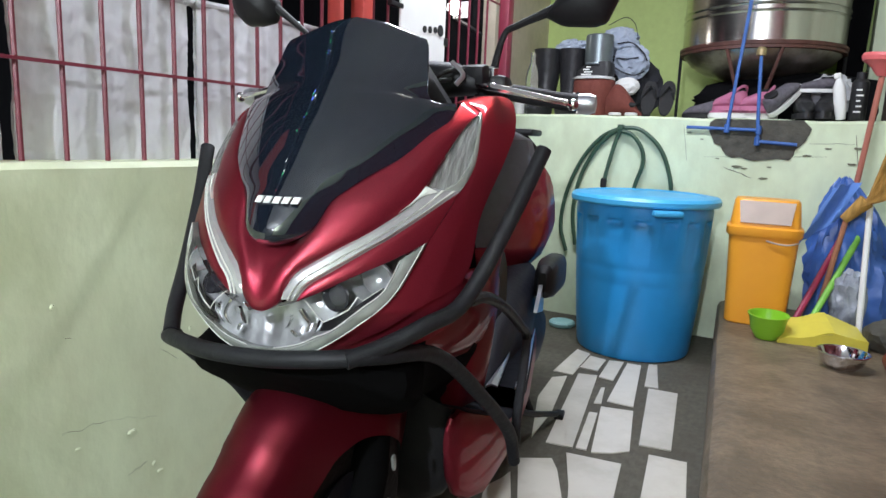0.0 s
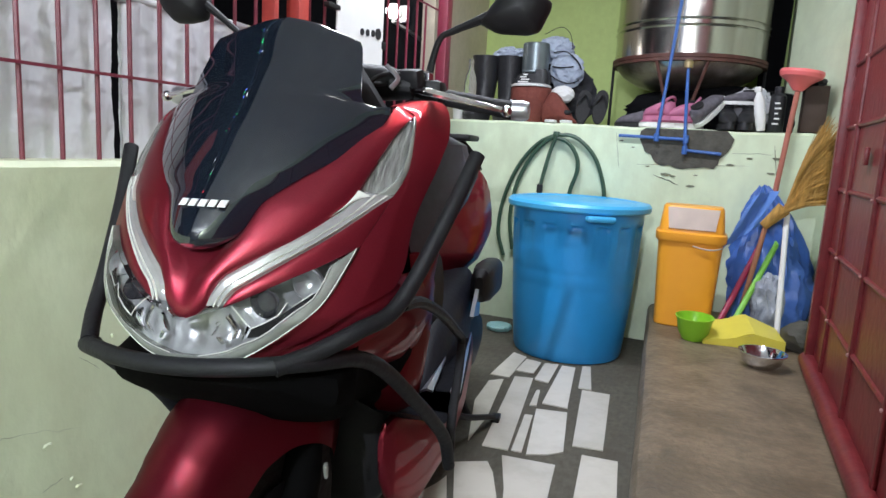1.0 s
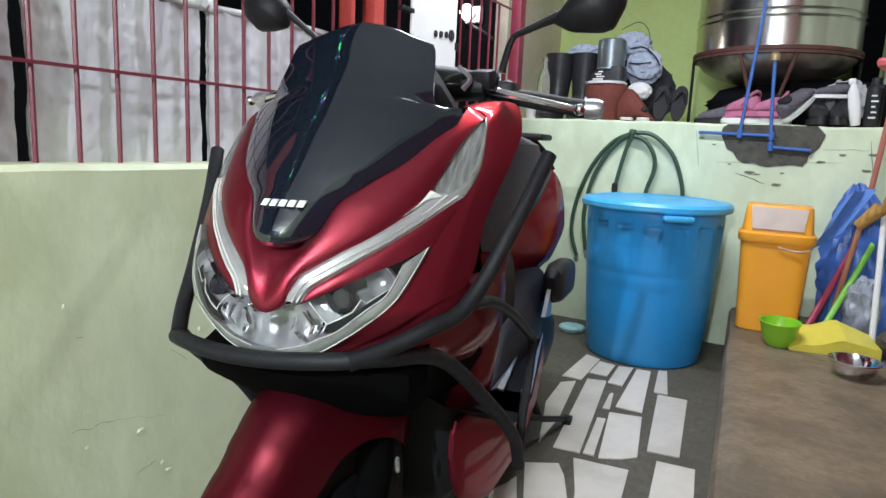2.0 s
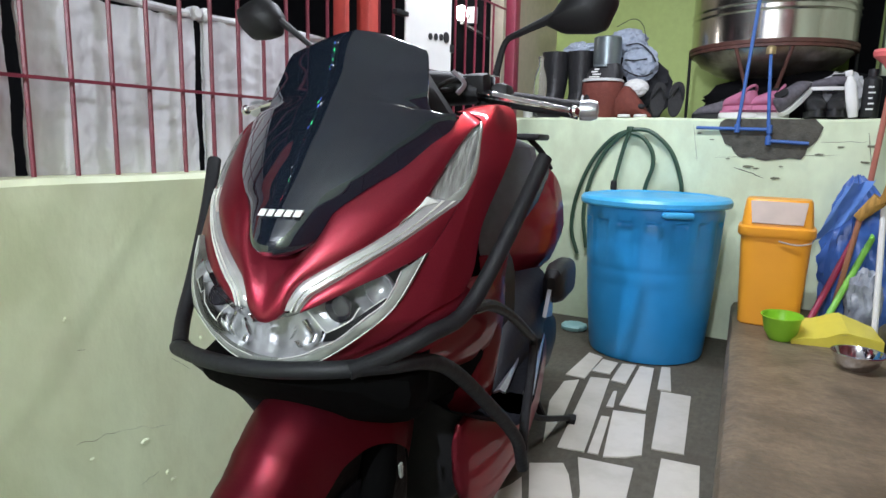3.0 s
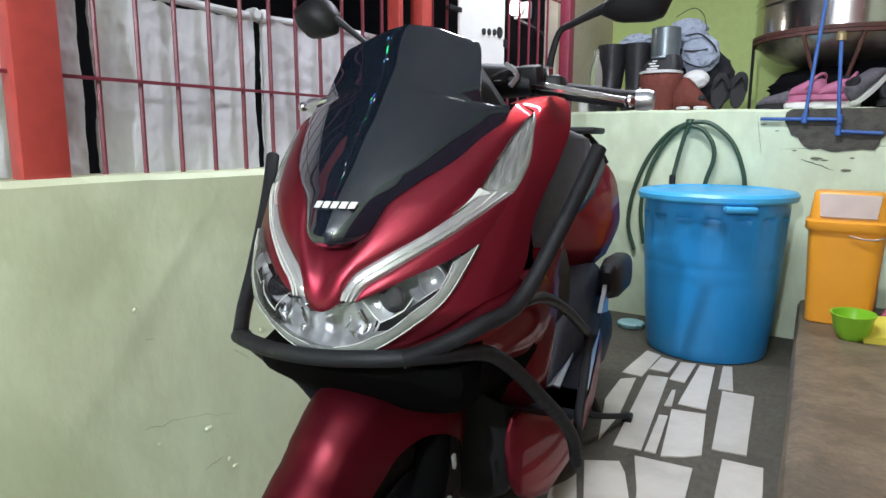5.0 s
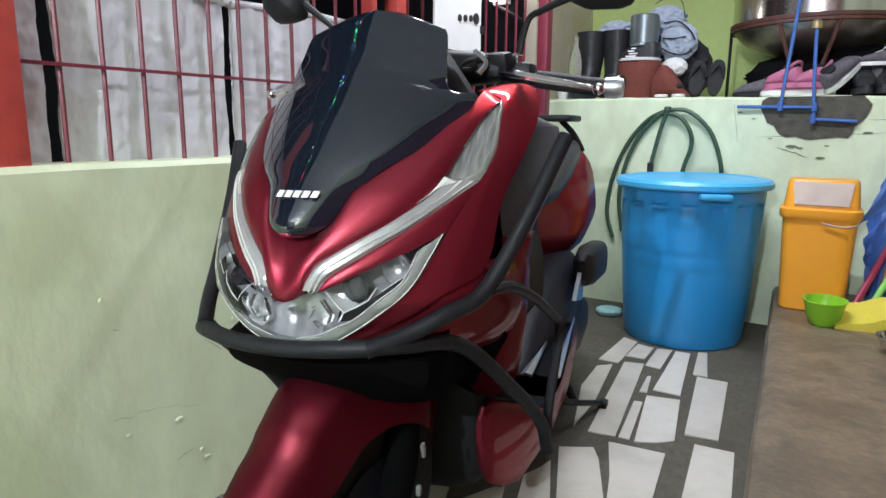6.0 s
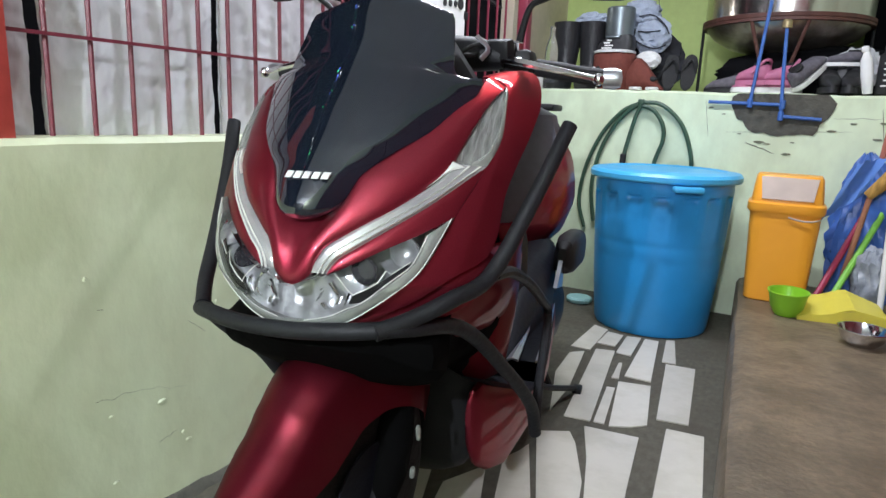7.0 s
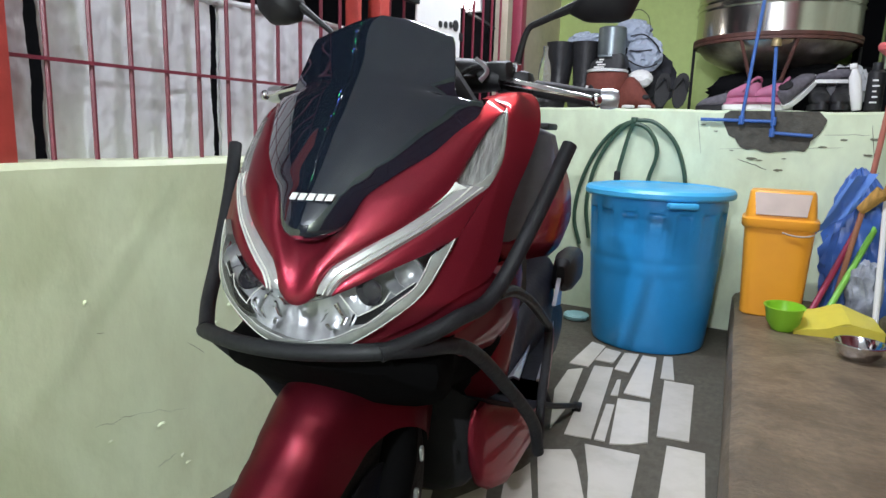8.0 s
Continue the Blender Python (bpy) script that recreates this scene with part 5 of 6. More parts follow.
part("body", lathe(bmesh.new(), [(0.070, 0.0), (0.074, 0.004), (0.076, 0.06), (0.074, 0.150), (0.068, 0.156), (0.01, 0.157)], 32), M["cup_grey"], cup)

# jacket heaped behind
def crumpled(centre, size, seed, folds=0.35):
    bm = bmesh.new()
    bmesh.ops.create_icosphere(bm, subdivisions=5, radius=1.0)
    for v in bm.verts:
        n = v.co.copy()
        q = n * 1.7 + Vector((seed, seed * 0.7, 0))
        f = 1 - folds * abs(noise.noise(q)) - folds * 0.5 * abs(noise.noise(q * 2.3)) + 0.02 * noise.noise(q * 5)
        v.co = Vector((n.x * size[0] * f, n.y * size[1] * f, n.z * size[2] * f)) + Vector(centre)
        v.co.z = max(v.co.z, ZL)
    return bm


jacket = thing("jacket", "heaped black jacket with grey-blue cloth folded over it", "jacket")
part("body", crumpled((-1.02, 3.86, ZL + 0.16), (0.30, 0.16, 0.27), 1), M["dark_cloth"], jacket)
part("sleeve", crumpled((-1.22, 3.72, ZL + 0.385), (0.115, 0.06, 0.055), 4), M["blue_cloth"], jacket, "grey-blue folded cloth")
part("sleeve", crumpled((-0.885, 3.72, ZL + 0.30), (0.105, 0.06, 0.115), 6), M["blue_cloth"], jacket, "grey-blue folded cloth")
part("hood", crumpled((-0.97, 3.76, ZL + 0.42), (0.12, 0.07, 0.085), 9), M["blue_cloth"], jacket, "grey-blue folded cloth")
part("cuff", crumpled((-0.885, 3.665, ZL + 0.165), (0.072, 0.04, 0.052), 12, 0.2), M["white"], jacket, "white cuff")
for trim in (((-0.955, 0.395), (-0.88, 0.397), (-0.815, 0.345), (-0.79, 0.30)), ((-0.955, 0.318), (-0.90, 0.312), (-0.835, 0.318)), ((-0.965, 0.270), (-0.91, 0.240), (-0.85, 0.226), (-0.80, 0.245))):
    part("trim", tube(bmesh.new(), [(x, 3.664 + 1.2 * (x + 0.88) ** 2, ZL + h) for x, h in trim], 0.005, 8, 20, 0.6), M["dark_cloth"], jacket, "dark seam in the folded cloth")
part("cord", tube(bmesh.new(), [(-1.02, 3.70, ZL + 0.50), (-0.93, 3.69, ZL + 0.535), (-0.875, 3.69, ZL + 0.50), (-0.855, 3.69, ZL + 0.43)], 0.002, 6, 20), M["dark_cloth"], jacket)
bm = bmesh.new()
rings = []
for i in range(9):
    t = i / 8
    w = 0.10 * math.sin(math.pi * min(1, 0.15 + t * 0.8)) + 0.01
    rings.append([(-0.955 + 0.19 * t + 0.012 * noise.noise((t * 5, z * 6, 1)), 3.545 + y, ZL + max(0.0, (z + 0.40) * w * (2.6 - 1.9 * t))) for y, z in oval(0, 0, w * 0.5, 0.40, 16)])
rag = thing("rag", "brown cloth bundle with dark holes lying beside the pot", "cloth")
part("cloth", loft(bm, rings), M["brown_cloth"], rag)
for hx, hz in ((-0.868, 0.052), (-0.815, 0.058)):
    bm = bmesh.new()
    bmesh.ops.create_uvsphere(bm, u_segments=16, v_segments=8, radius=1.0, matrix=Matrix.Translation((hx, 3.508, ZL + hz)) @ Matrix.Diagonal((0.024, 0.010, 0.014, 1)))
    part("hole", bm, M["grip"], rag, "dark worn hole")


def slipper_shape(length, wide, thick):
    pts = []
    for k in range(28):
        a = 2 * math.pi * k / 28
        y = math.sin(a) * length / 2
        pts.append((math.cos(a) * wide / 2 * (1 - 0.12 * math.cos(2 * a) + 0.10 * math.sin(a)), y))
    bm = bmesh.new()
    prism(bm, pts, 0, thick)
    bmesh.ops.bevel(bm, geom=[e for e in bm.edges if abs(e.verts[0].co.z - e.verts[1].co.z) < 1e-4], offset=0.004, segments=2, affect="EDGES")
    return bm


for x, lean in ((-0.742, 78), (-0.651, 80)):
    slip = thing("slipper", "black rubber slipper standing on edge against the jacket", "slipper", "slippers on the ledge")
    slip.matrix_basis = pose(x, 3.56, ZL + 0.092, lean, 8, 20)
    part("sole", slipper_shape(0.185, 0.085, 0.018), M["grip"], slip)
    part("strap", tube(bmesh.new(), [(-0.035, 0.0, 0.014), (-0.015, 0.045, 0.035), (0, 0.06, 0.02), (0.015, 0.045, 0.035), (0.035, 0.0, 0.014)], 0.007, 8, 16), M["grip"], slip)


def shoe(x, y, turn, length, mat, sole, label, group, tilt=0):
    ob = thing("shoe", label, "shoe", group)
    ob.matrix_basis = pose(x, y, ZL, tilt, 0, turn)
    rows = []
    for i in range(13):
        t = i / 12
        yy = (t - 0.5) * length
        round_off = math.sqrt(max(0.02, 1 - abs(2 * t - 1) ** 4))
        w = 0.046 * round_off * (0.84 + 0.16 * t)
        h = float(np.interp(t, [0, 0.06, 0.3, 0.55, 0.85, 1], [0.050, 0.075, 0.080, 0.062, 0.042, 0.012]))
        rows.append([(px, yy, pz) for px, pz in oval(0, 0.018 + h / 2, w, h / 2, 16, 2.6)])
    part("upper", loft(bmesh.new(), rows), M[mat], ob)
    pts = []
    for k in range(24):
        a = 2 * math.pi * k / 24
        pts.append((math.cos(a) * 0.050 * (1 - 0.1 * math.cos(2 * a)), math.sin(a) * length * 0.52))
    part("sole", prism(bmesh.new(), pts, 0.0, 0.022), M[sole], ob, "shoe sole")
    part("collar", lathe(bmesh.new(), [(0.022, 0.0), (0.036, 0.006), (0.036, 0.014), (0.024, 0.016)], 16, (0, -length * 0.22, 0.083)), M["grip"], ob)
    return ob


for x, y, turn in ((-0.345, 3.57, 80), (-0.225, 3.58, 95)):
    ob = thing("sandal", "flat white soled sandal lying under the pink clogs", "sandal", "flat sandals")
    ob.matrix_basis = pose(x, y, ZL, 0, 0, turn)
    part("sole", slipper_shape(0.20, 0.10, 0.026), M["white"], ob)
    part("footbed", slipper_shape(0.19, 0.092, 0.012), M["pink"], ob, "pink footbed").location.z = 0.024
for x, y, up, turn, roll in ((-0.345, 3.57, 0.036, 62, 0), (-0.225, 3.56, 0.036, 98, 0)):
    ob = shoe(x, y, turn, 0.17, "pink", "pink", "pink foam clog with a raised heel strap on the ledge", "pink clogs")
    ob.matrix_basis = pose(x, y, ZL + up, 0, roll, turn)
    ob.scale = (1.15, 1.0, 1.05)
    part("strap", tube(bmesh.new(), [(-0.044, -0.02, 0.05), (-0.030, -0.06, 0.098), (0.0, -0.070, 0.112), (0.030, -0.06, 0.098), (0.044, -0.02, 0.05)], 0.007, 8, 18), M["pink"], ob, "raised heel strap")
grey = shoe(-0.105, 3.56, -35, 0.25, "sneaker", "white", "grey mesh sneaker with a white sole leaning up", "sneakers on the ledge")
grey.matrix_basis = pose(-0.100, 3.575, ZL + 0.082, 46, 8, -44)
grey.scale = (1.0, 0.82, 0.95)
for x, turn in ((-0.02, 8), (0.072, -6)):
    ob = shoe(x, 3.57, 180 + turn, 0.25, "leather", "leather", "black sneaker with a dark grey tongue on the ledge", "sneakers on the ledge")
    ob.scale = (0.95, 1, 1.25)
    part("tongue", loft(bmesh.new(), [[(px, -0.045 + 0.012 * k + py, h) for px, py in oval(0, 0, w, 0.008, 12)] for k, (h, w) in enumerate(((0.070, 0.030), (0.095, 0.032), (0.118, 0.026), (0.124, 0.014)))]), M["shoe_tongue"], ob, "dark grey tongue")
shoe(-0.46, 3.66, 85, 0.24, "sneaker", "grip", "dark grey flat shoe on the ledge", "sneakers on the ledge")
over = shoe(0.03, 3.60, 100, 0.20, "sneaker", "white", "grey mesh sneaker lying across the black sneakers", "sneakers on the ledge")
over.matrix_basis = pose(0.030, 3.61, ZL + 0.128, 0, 0, 100)
over.scale = (0.9, 0.95, 0.75)
solid("cloth_rag", crumpled((0.085, 3.70, ZL + 0.115), (0.12, 0.05, 0.12), 17), M["pale_cloth"], "pale grey rag heaped behind the shoes", "cloth")
spray = thing("spray_bottle", "flat whitish plastic spray bottle leaning on the ledge", "bottle")
spray.matrix_basis = pose(0.135, 3.50, ZL, 0, -9, 0)
part("body", loft(bmesh.new(), [[(x, y, h) for x, y in oval(0, 0, r, r * 0.8, 20, 2.6)] for h, r in ((0, 0.017), (0.004, 0.020), (0.06, 0.026), (0.15, 0.024), (0.175, 0.014), (0.185, 0.011))]), M["white"], spray)
part("nozzle", box(bmesh.new(), (-0.004, 0, 0.198), (0.030, 0.016, 0.026), bevel=0.005), M["white"], spray)
can = thing("spray_can", "black spray can with pale print on the ledge", "can", at=(0.195, 3.51, ZL))
part("body", lathe(bmesh.new(), [(0.033, 0.0), (0.035, 0.003), (0.035, 0.165), (0.024, 0.178)], 24), M["leather"], can)
part("cap", lathe(bmesh.new(), [(0.020, 0.178), (0.021, 0.182), (0.021, 0.210), (0.006, 0.212)], 20), M["leather"], can)
for k in range(5):
    part("print_bar", box(bmesh.new(), (-0.004 + 0.004 * (k % 2), -0.0345, 0.035 + 0.024 * k), (0.028 - 0.006 * (k % 3), 0.004, 0.007)), M["white"], can, "pale bar of print")
solid("dark_box", box(bmesh.new(), (0.345, 3.50, ZL + 0.105), (0.10, 0.12, 0.21), bevel=0.004), M["box_brown"], "dark brown box standing in the corner of the ledge", "box")
# near-black upright between the tank and the side wall
solid("dark_board", box(bmesh.new(), (0.182, 4.24, 1.72), (0.124, 0.03, 1.26), Euler((0.03, 0.02, 0)).to_matrix().to_4x4(), 0.004), M["dark"], "near-black upright strip behind the water tank", "board")
for x, y in ((-0.89, 3.47), (-0.805, 3.468)):
    solid("jar_lid", lathe(bmesh.new(), [(0.030, 0.0), (0.033, 0.002), (0.033, 0.012), (0.028, 0.015), (0.004, 0.0155)], 24, (x, y, ZL)), M["white"], "white plastic jar lid on the ledge", "lid", group="jar lids")
solid("plastic_cup", lathe(bmesh.new(), [(0.026, 0.0), (0.028, 0.002), (0.038, 0.10), (0.036, 0.10), (0.026, 0.006), (0.003, 0.006)], 24, (-1.455, 3.53, ZL)), M["white"], "white plastic cup on the ledge", "cup")
solid("clear_bottle", lathe(bmesh.new(), [(0.030, 0.0), (0.036, 0.004), (0.036, 0.20), (0.030, 0.24), (0.014, 0.285), (0.013, 0.31), (0.015, 0.312), (0.015, 0.335), (0.004, 0.336)], 24, (-1.385, 3.52, ZL)), M["glass"], "clear plastic bottle on the ledge", "bottle")

# black heap added to darken the space under the tank and cover the wall
bm = bmesh.new()
rings = []
for i in range(15):
    t = i / 14
    ring = []
    for k in range(36):
        a = 2 * math.pi * k / 36
        c, d = math.cos(a), math.sin(a)
        r = float(np.interp(t, [0, 0.2, 0.6, 0.9, 1], [0.9, 1.0, 0.98, 0.85, 0.55])) * (1 - 0.18 * abs(noise.noise((c * 3, d * 3, t * 4))))
        ring.append((-0.06 + 0.52 * r * c, 3.86 + 0.13 * r * d, ZL + 0.24 * t * (1 - 0.10 * c * c)))
    rings.append(ring)
solid("bin_bag", loft(bm, rings), M["dark"], "black heap of clutter filling in the dark under the water tank", "bag")
solid("black_cap", crumpled((0.335, 3.50, ZL + 0.232), (0.055, 0.045, 0.030), 23), M["leather"], "black crumpled cap on the dark box", "cap")

# ---- brooms and sticks in the corner ----
def stick(name, p, q, r, mat, label, cat="stick"):
    return solid(name, tube(bmesh.new(), [p, q], r, 10), M[mat], label, cat)


stick("mop_handle", (0.03, 2.93, STEP), (0.235, 3.33, 0.70), 0.013, "maroon_stick", "maroon stick leaning against the sack")
stick("broom_handle", (0.085, 2.95, STEP), (0.29, 3.32, 0.68), 0.013, "green_stick", "bright green stick leaning against the sack")
stick("pipe_offcut", (0.278, 2.98, STEP), (0.268, 3.17, 0.765), 0.012, "white", "white plastic pipe leaning in the corner", "pipe")
plunger = thing("plunger", "coral rubber plunger upside down on a reddish handle", "plunger")
A, B = Vector((0.176, 3.33, STEP + 0.01)), Vector((0.262, 3.40, 1.285))
part("handle", tube(bmesh.new(), [A, B], 0.012, 10), M["wood_red"], plunger)
bm = lathe(bmesh.new(), [(0.020, -0.005), (0.032, 0.008), (0.050, 0.030), (0.088, 0.055), (0.094, 0.072), (0.090, 0.085), (0.078, 0.080), (0.03, 0.04), (0.004, 0.036)], 36)
bmesh.ops.transform(bm, matrix=Matrix.Translation(B) @ Matrix.Rotation(radians(6), 4, "Y"), verts=bm.verts)
part("cup", bm, M["coral"], plunger)

# soft broom, bristles up
broom = thing("soft_broom", "upturned straw broom with golden brown fibres in the corner", "broom")
bm = bmesh.new()
rnd = random.Random(4)
base = Vector((0.232, 3.14, 0.735))
for k in range(900):
    f, g = rnd.uniform(-1, 1), rnd.uniform(-1, 1)
    root = base + Vector((0.020 * f, 0.024 * g, 0.012 * f))
    ang = radians(44 + 27 * f + 3 * g)
    far = 0.24 + 0.13 * rnd.random() + 0.06 * f
    tip = base + Vector((far * math.cos(ang), -0.03 + 0.07 * g, far * math.sin(ang) * 1.05))
    mid = root.lerp(tip, 0.5) + Vector((0.008 * g, 0.012 * g, 0.03 + 0.01 * f))
    tip.x, mid.x = min(tip.x, 0.432), min(mid.x, 0.428)
    tube(bm, [root, mid, tip], [0.0022, 0.0032, 0.0008], 4)
tagged(part("straw", bm, M["bristle"], broom), "golden brown straw fibres", kind="stuff")
part("binding", tube(bmesh.new(), [base + Vector((-0.05, 0.01, -0.06)), base + Vector((0.02, -0.005, 0.025))], [0.020, 0.032], 14), M["bristle"], broom, "bound straw neck")
part("handle", tube(bmesh.new(), [(0.12, 3.08, STEP), base + Vector((-0.04, 0.01, -0.05))], 0.011, 8), M["wood"], broom)

# blue tarpaulin sack
bm = bmesh.new()
rings = []
for i in range(31):
    t = i / 30
    rx = float(np.interp(t, [0, 0.1, 0.35, 0.6, 0.8, 0.93, 1.0], [0.150, 0.170, 0.185, 0.155, 0.105, 0.06, 0.02]))
    ring = []
    for k in range(64):
        a = 2 * math.pi * k / 64
        c, d = math.cos(a), math.sin(a)
        fold = abs(noise.noise((c * 3, d * 3, t * 2.5))) * 0.42 + abs(noise.noise((c * 8 + 5, d * 8, t * 7))) * 0.20
        ring.append((0.250 - 0.075 * t * t + rx * (1.08 - fold) * c, 3.30 + 0.06 * t + min(0.115, rx * 0.75) * (1.12 - fold) * d, STEP + 0.63 * t + 0.02 * noise.noise((c * 4, d * 4, 7 + t))))
    rings.append(ring)
for ring in rings:
    for k, p in enumerate(ring):
        ring[k] = (min(p[0], 0.434), min(p[1], 3.415), p[2])
sack = thing("tarpaulin_sack", "crumpled blue tarpaulin sack slumped in the corner", "sack")
part("body", loft(bm, rings), M["tarp"], sack)
rows = []
for j in range(13):
    t = j / 12
    rows.append([(0.13 + 0.10 * f - 0.10 * t * (1 - 0.3 * f) + 0.012 * noise.noise((f * 4, t * 4, 3)), 3.215 - 0.015 * math.sin(f * 7 + t * 2) - 0.03 * (1 - t), STEP + 0.595 + 0.03 * f - 0.26 * t * (1 - 0.35 * f) + 0.010 * noise.noise((f * 5, t * 3, 9))) for f in np.linspace(0, 1, 13)])
part("flap", sheet(bmesh.new(), rows, (0, 0.006, 0)), M["tarp_pale"], sack, "paler folded over flap of the sack")
bag = bmesh.new()
bmesh.ops.create_icosphere(bag, subdivisions=4, radius=1.0)
for v in bag.verts:
    n = v.co.copy()
    f = 1 - 0.35 * abs(noise.noise(n * 2.1)) - 0.2 * abs(noise.noise(n * 4.7))
    v.co = Vector((0.235 + n.x * 0.075 * f, 3.10 + n.y * 0.06 * f, max(STEP + 0.003, STEP + 0.13 + n.z * 0.15 * f)))
solid("clear_bag", bag, M["bag_film"], "greyish clear plastic bag stuffed in front of the sack", "bag")
bm = bmesh.new()
bmesh.ops.create_icosphere(bm, subdivisions=3, radius=1.0)
for v in bm.verts:
    n = v.co.copy()
    v.co = Vector((n.x * 0.075, n.y * 0.09, n.z * 0.07)) * (1 + 0.25 * noise.noise(n * 1.6)) + Vector((0.36, 2.88, STEP + 0.055))
    v.co.x = min(v.co.x, 0.434)
    v.co.z = max(v.co.z, STEP + 0.002)
solid("rubble_stone", bm, M["raw"], "grey lump of cement rubble by the wall", "stone")
bm = bmesh.new()
rings = []
for h, r in ((0.0, 0.05), (0.006, 0.062), (0.022, 0.066), (0.030, 0.058), (0.026, 0.035), (0.018, 0.01)):
    rings.append([(-1.0 + x * (1 + 0.12 * math.sin(9 * k)), 3.17 + y, h) for k, (x, y) in enumerate(oval(0, 0, r, r, 28))])
solid("soap_dish", loft(bm, rings), M["aqua"], "pale aqua scalloped dish on the floor", "dish")

# sign on the grille, wall lamp behind it
sign = thing("sign_board", "white board with dark round marks fixed to the grille", "sign")
part("board", box(bmesh.new(), (-1.232, 2.045, 1.45), (0.006, 0.31, 0.48)), M["white"], sign)
for k in range(4):
    bm = lathe(bmesh.new(), [(0.007, 0.0), (0.012 + 0.008 * (k == 3), 0.0), (0.012 + 0.008 * (k == 3), 0.003), (0.007, 0.003)], 16, (-1.2285, 2.047 + 0.038 * k, 1.322 + 0.004 * k), "x")
    part("mark", bm, M["grip"], sign, "dark round mark")
part("latch", box(bmesh.new(), (-1.236, 1.868, 1.372), (0.022, 0.070, 0.016), bevel=0.003), M["black"], sign, "black sliding latch")
for z in (1.30, 1.50):
    part("hinge", box(bmesh.new(), (-1.240, 2.208, z), (0.026, 0.034, 0.030), bevel=0.003), M["black"], sign, "black hinge")
lamp = thing("wall_lamp", "small bare bulb lamp burning behind the grille", "lamp", at=(-1.79, 3.40, 1.665))
# added board that catches the bulb's glow in place of the lit wall
part("base", box(bmesh.new(), (0, 0.0, 0), (0.10, 0.03, 0.09), bevel=0.004), M["pale_cloth"], lamp, "grey board added to stand for the wall lit by the bulb")
part("arm", tube(bmesh.new(), [(-0.02, -0.02, -0.05), (0.08, -0.05, -0.10), (0.16, -0.05, -0.15)], 0.010, 8, 12), M["black"], lamp, "black arm")
part("holder", lathe(bmesh.new(), [(0.02, -0.06), (0.022, -0.05), (0.022, -0.015), (0.03, -0.013)], 16, (0, 0, 0), "y"), M["white"], lamp)
bm = bmesh.new()
bmesh.ops.create_uvsphere(bm, u_segments=16, v_segments=10, radius=0.040, matrix=Matrix.Translation((0, -0.09, 0)))
part("bulb", bm, M["bulb"], lamp, "glowing bulb")

# fluorescent fitting over the yard and a string of small coloured lights under the eave
fit = thing("ceiling_light", "white fluorescent tube fitting under the roof", "lamp", "tube lights", at=TUBE)
part("housing", box(bmesh.new(), (0, 0, 0.045), (0.07, 1.22, 0.05), bevel=0.006), M["white"], fit)
part("tube", tube(bmesh.new(), [(0, -0.58, 0), (0, 0.58, 0)], 0.014, 12), M["tube_glow"], fit, "lit fluorescent tube")
holder = thing("hanging_bulb", "bare lit bulb hanging from the roof on a flex", "lamp", at=BULB)
part("flex", tube(bmesh.new(), [(0, 0, 2.51 - BULB[2]), (0, 0, 0.03)], 0.003, 6), M["grip"], holder)
part("holder", lathe(bmesh.new(), [(0.012, 0.045), (0.018, 0.04), (0.018, 0.005), (0.014, 0.0)], 14), M["white"], holder)
bm = bmesh.new()
bmesh.ops.create_uvsphere(bm, u_segments=16, v_segments=10, radius=0.032, matrix=Matrix.Translation((0, 0, -0.03)))
part("bulb", bm, M["tube_glow"], holder, "glowing bulb")
solid("eave_beam", box(bmesh.new(), (-1.62, 0.4, 2.56), (0.06, 6.0, 0.09)), M["dark"], "dark timber beam along the eave", "beam", "structure")
string = thing("string_lights", "string of small coloured party lights along the eave", "string lights", at=(-1.60, 0, 2.50))
part("wire", tube(bmesh.new(), [(0.02 * math.sin(k * 1.7), -0.3 + 0.06 * k, -0.01 + 0.012 * math.sin(k * 0.9)) for k in range(28)], 0.003, 6), M["grip"], string)
rnd = random.Random(11)
for k in range(26):
    c = ("led_white", "led_blue", "led_white", "led_red", "led_blue", "led_green")[rnd.randrange(6)]
    bm = bmesh.new()
    y = rnd.choice((1.12, 1.05, 0.78, 0.70, 0.45, 0.18, 0.10, -0.1)) + rnd.uniform(-0.07, 0.07)
    bmesh.ops.create_icosphere(bm, subdivisions=1, radius=0.0075, matrix=Matrix.Translation((rnd.uniform(-0.08, 0.06), y, rnd.uniform(-0.045, 0.0))))
    part("bulb", bm, M[c], string)

# ---- broken white floor tiles, laid in cement ----
floor = bpy.data.objects["floor"]


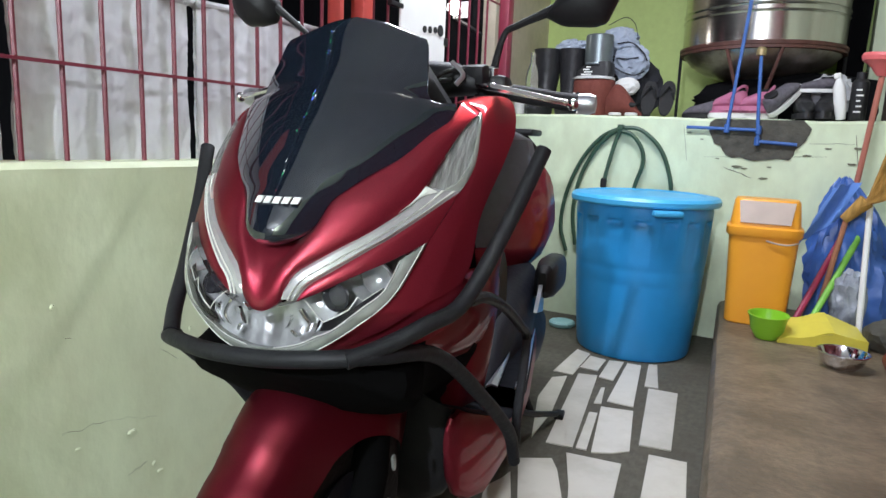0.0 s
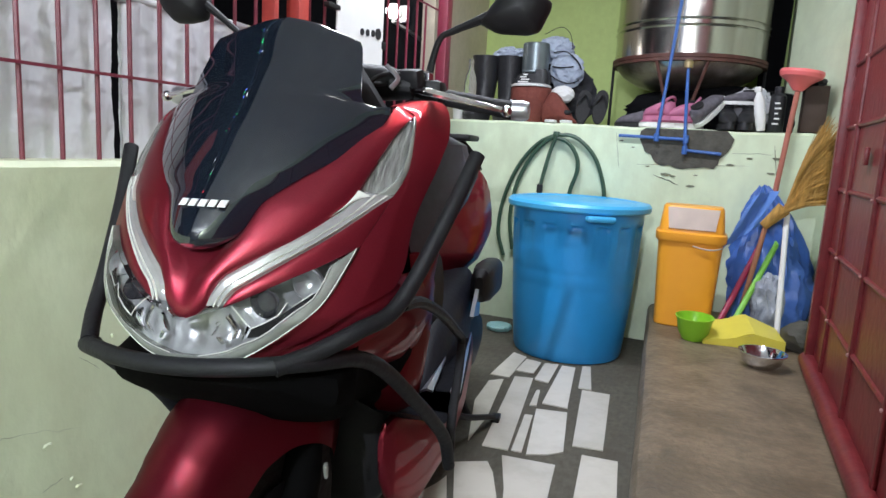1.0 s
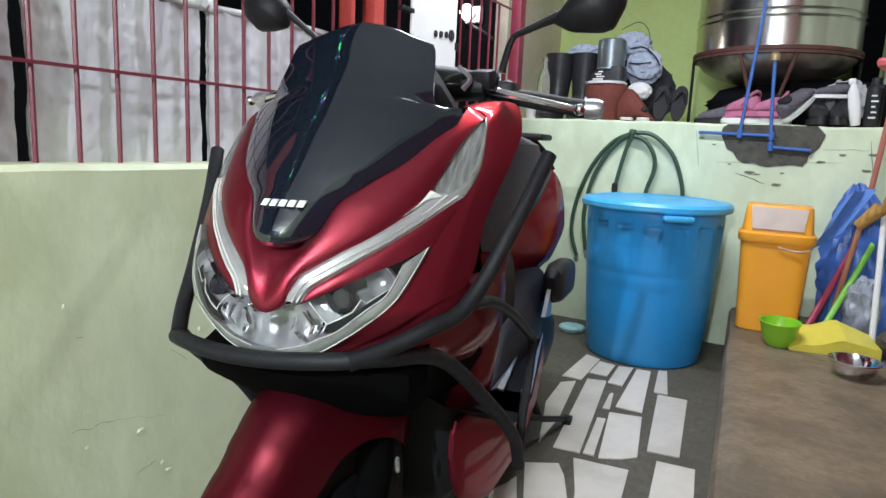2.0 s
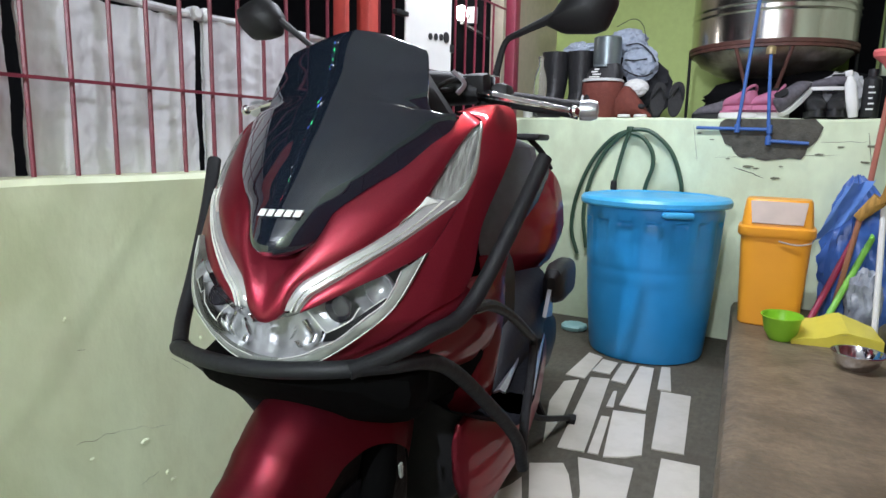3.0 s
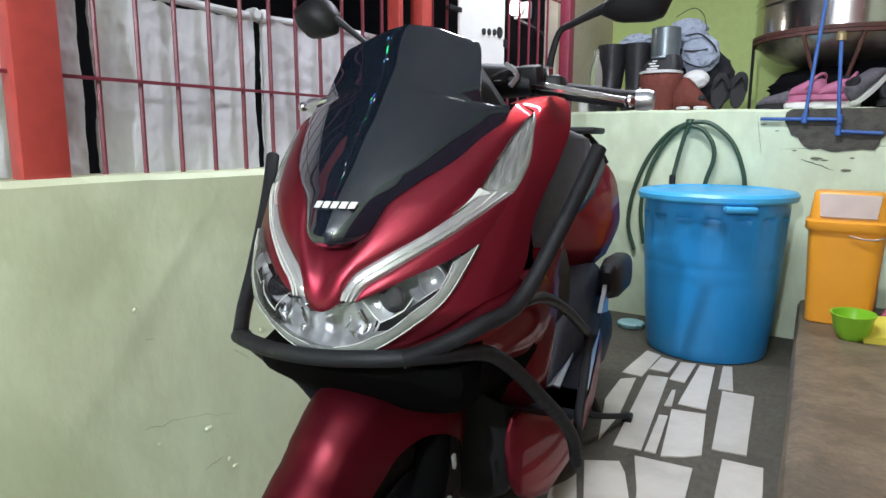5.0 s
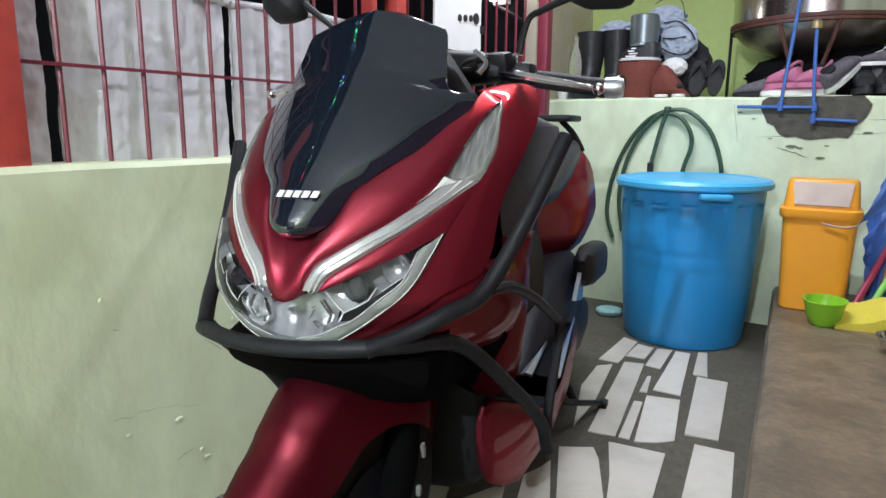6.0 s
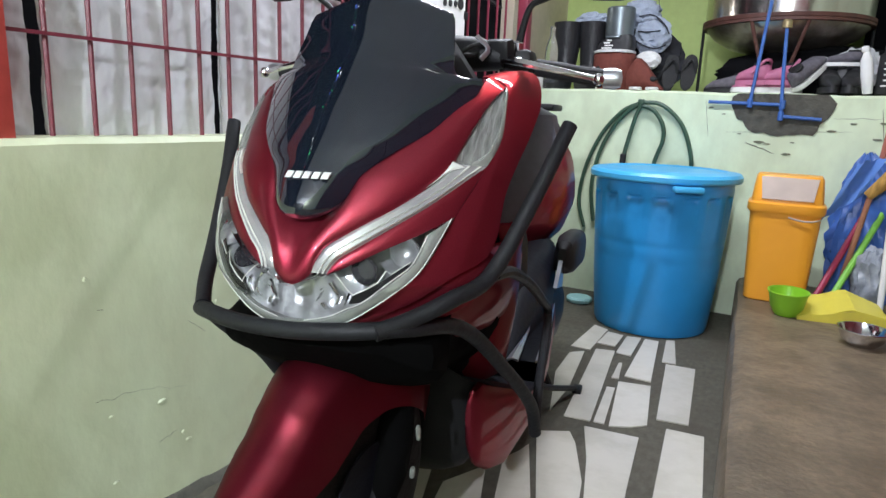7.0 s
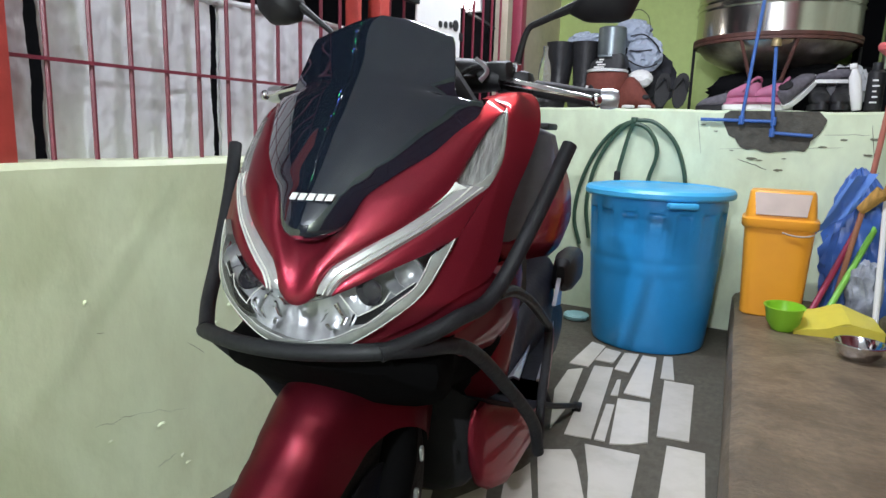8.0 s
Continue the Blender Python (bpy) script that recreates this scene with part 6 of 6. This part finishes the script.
def tile(outline):
    bm = bmesh.new()
    prism(bm, outline, -0.004, 0.004)
    part("tile", bm, M["tile"], floor, smooth=0)


tile([(-0.810, 2.492), (-0.811, 2.831), (-0.740, 2.800), (-0.728, 2.493)])
tile([(-0.729, 2.597), (-0.732, 2.773), (-0.659, 2.760), (-0.652, 2.600)])
tile([(-0.629, 2.532), (-0.643, 2.760), (-0.584, 2.777), (-0.568, 2.526)])
tile([(-0.534, 2.299), (-0.567, 2.771), (-0.509, 2.776), (-0.438, 2.300)])
tile([(-0.446, 2.536), (-0.484, 2.813), (-0.451, 2.826), (-0.394, 2.542)])
tile([(-0.427, 2.518), (-0.318, 2.528), (-0.258, 2.017), (-0.354, 2.000)])
tile([(-0.665, 1.861), (-0.766, 2.189), (-0.789, 2.416), (-0.742, 2.467), (-0.676, 2.082)])
tile([(-0.614, 1.855), (-0.711, 2.522), (-0.637, 2.543), (-0.530, 1.864)])
tile([(-0.571, 2.254), (-0.588, 2.418), (-0.576, 2.427), (-0.546, 2.263)])
tile([(-0.521, 1.870), (-0.562, 2.162), (-0.534, 2.169), (-0.488, 1.873)])
tile([(-0.471, 1.866), (-0.539, 2.234), (-0.429, 2.260), (-0.370, 1.940), (-0.411, 1.898)])
tile([(-0.649, 1.707), (-0.562, 1.761), (-0.525, 1.704), (-0.442, 1.511), (-0.385, 1.278), (-0.459, 1.230)])
tile([(-0.536, 1.821), (-0.372, 1.842), (-0.331, 1.532), (-0.301, 1.334), (-0.372, 1.287), (-0.469, 1.636)])
tile([(-0.313, 1.950), (-0.203, 1.962), (-0.134, 1.445), (-0.246, 1.370)])
tile([(-0.666, 1.504), (-0.645, 1.567), (-0.637, 1.619), (-0.470, 1.231), (-0.557, 1.173)])
tile([(-0.748, 1.308), (-0.690, 1.442), (-0.607, 1.230), (-0.710, 1.162)])
tile([(-0.862, 1.313), (-0.803, 1.339), (-0.729, 1.150), (-0.773, 1.120)])
tile([(-1.174, 0.988), (-1.168, 1.040), (-1.094, 0.913), (-1.106, 0.894)])
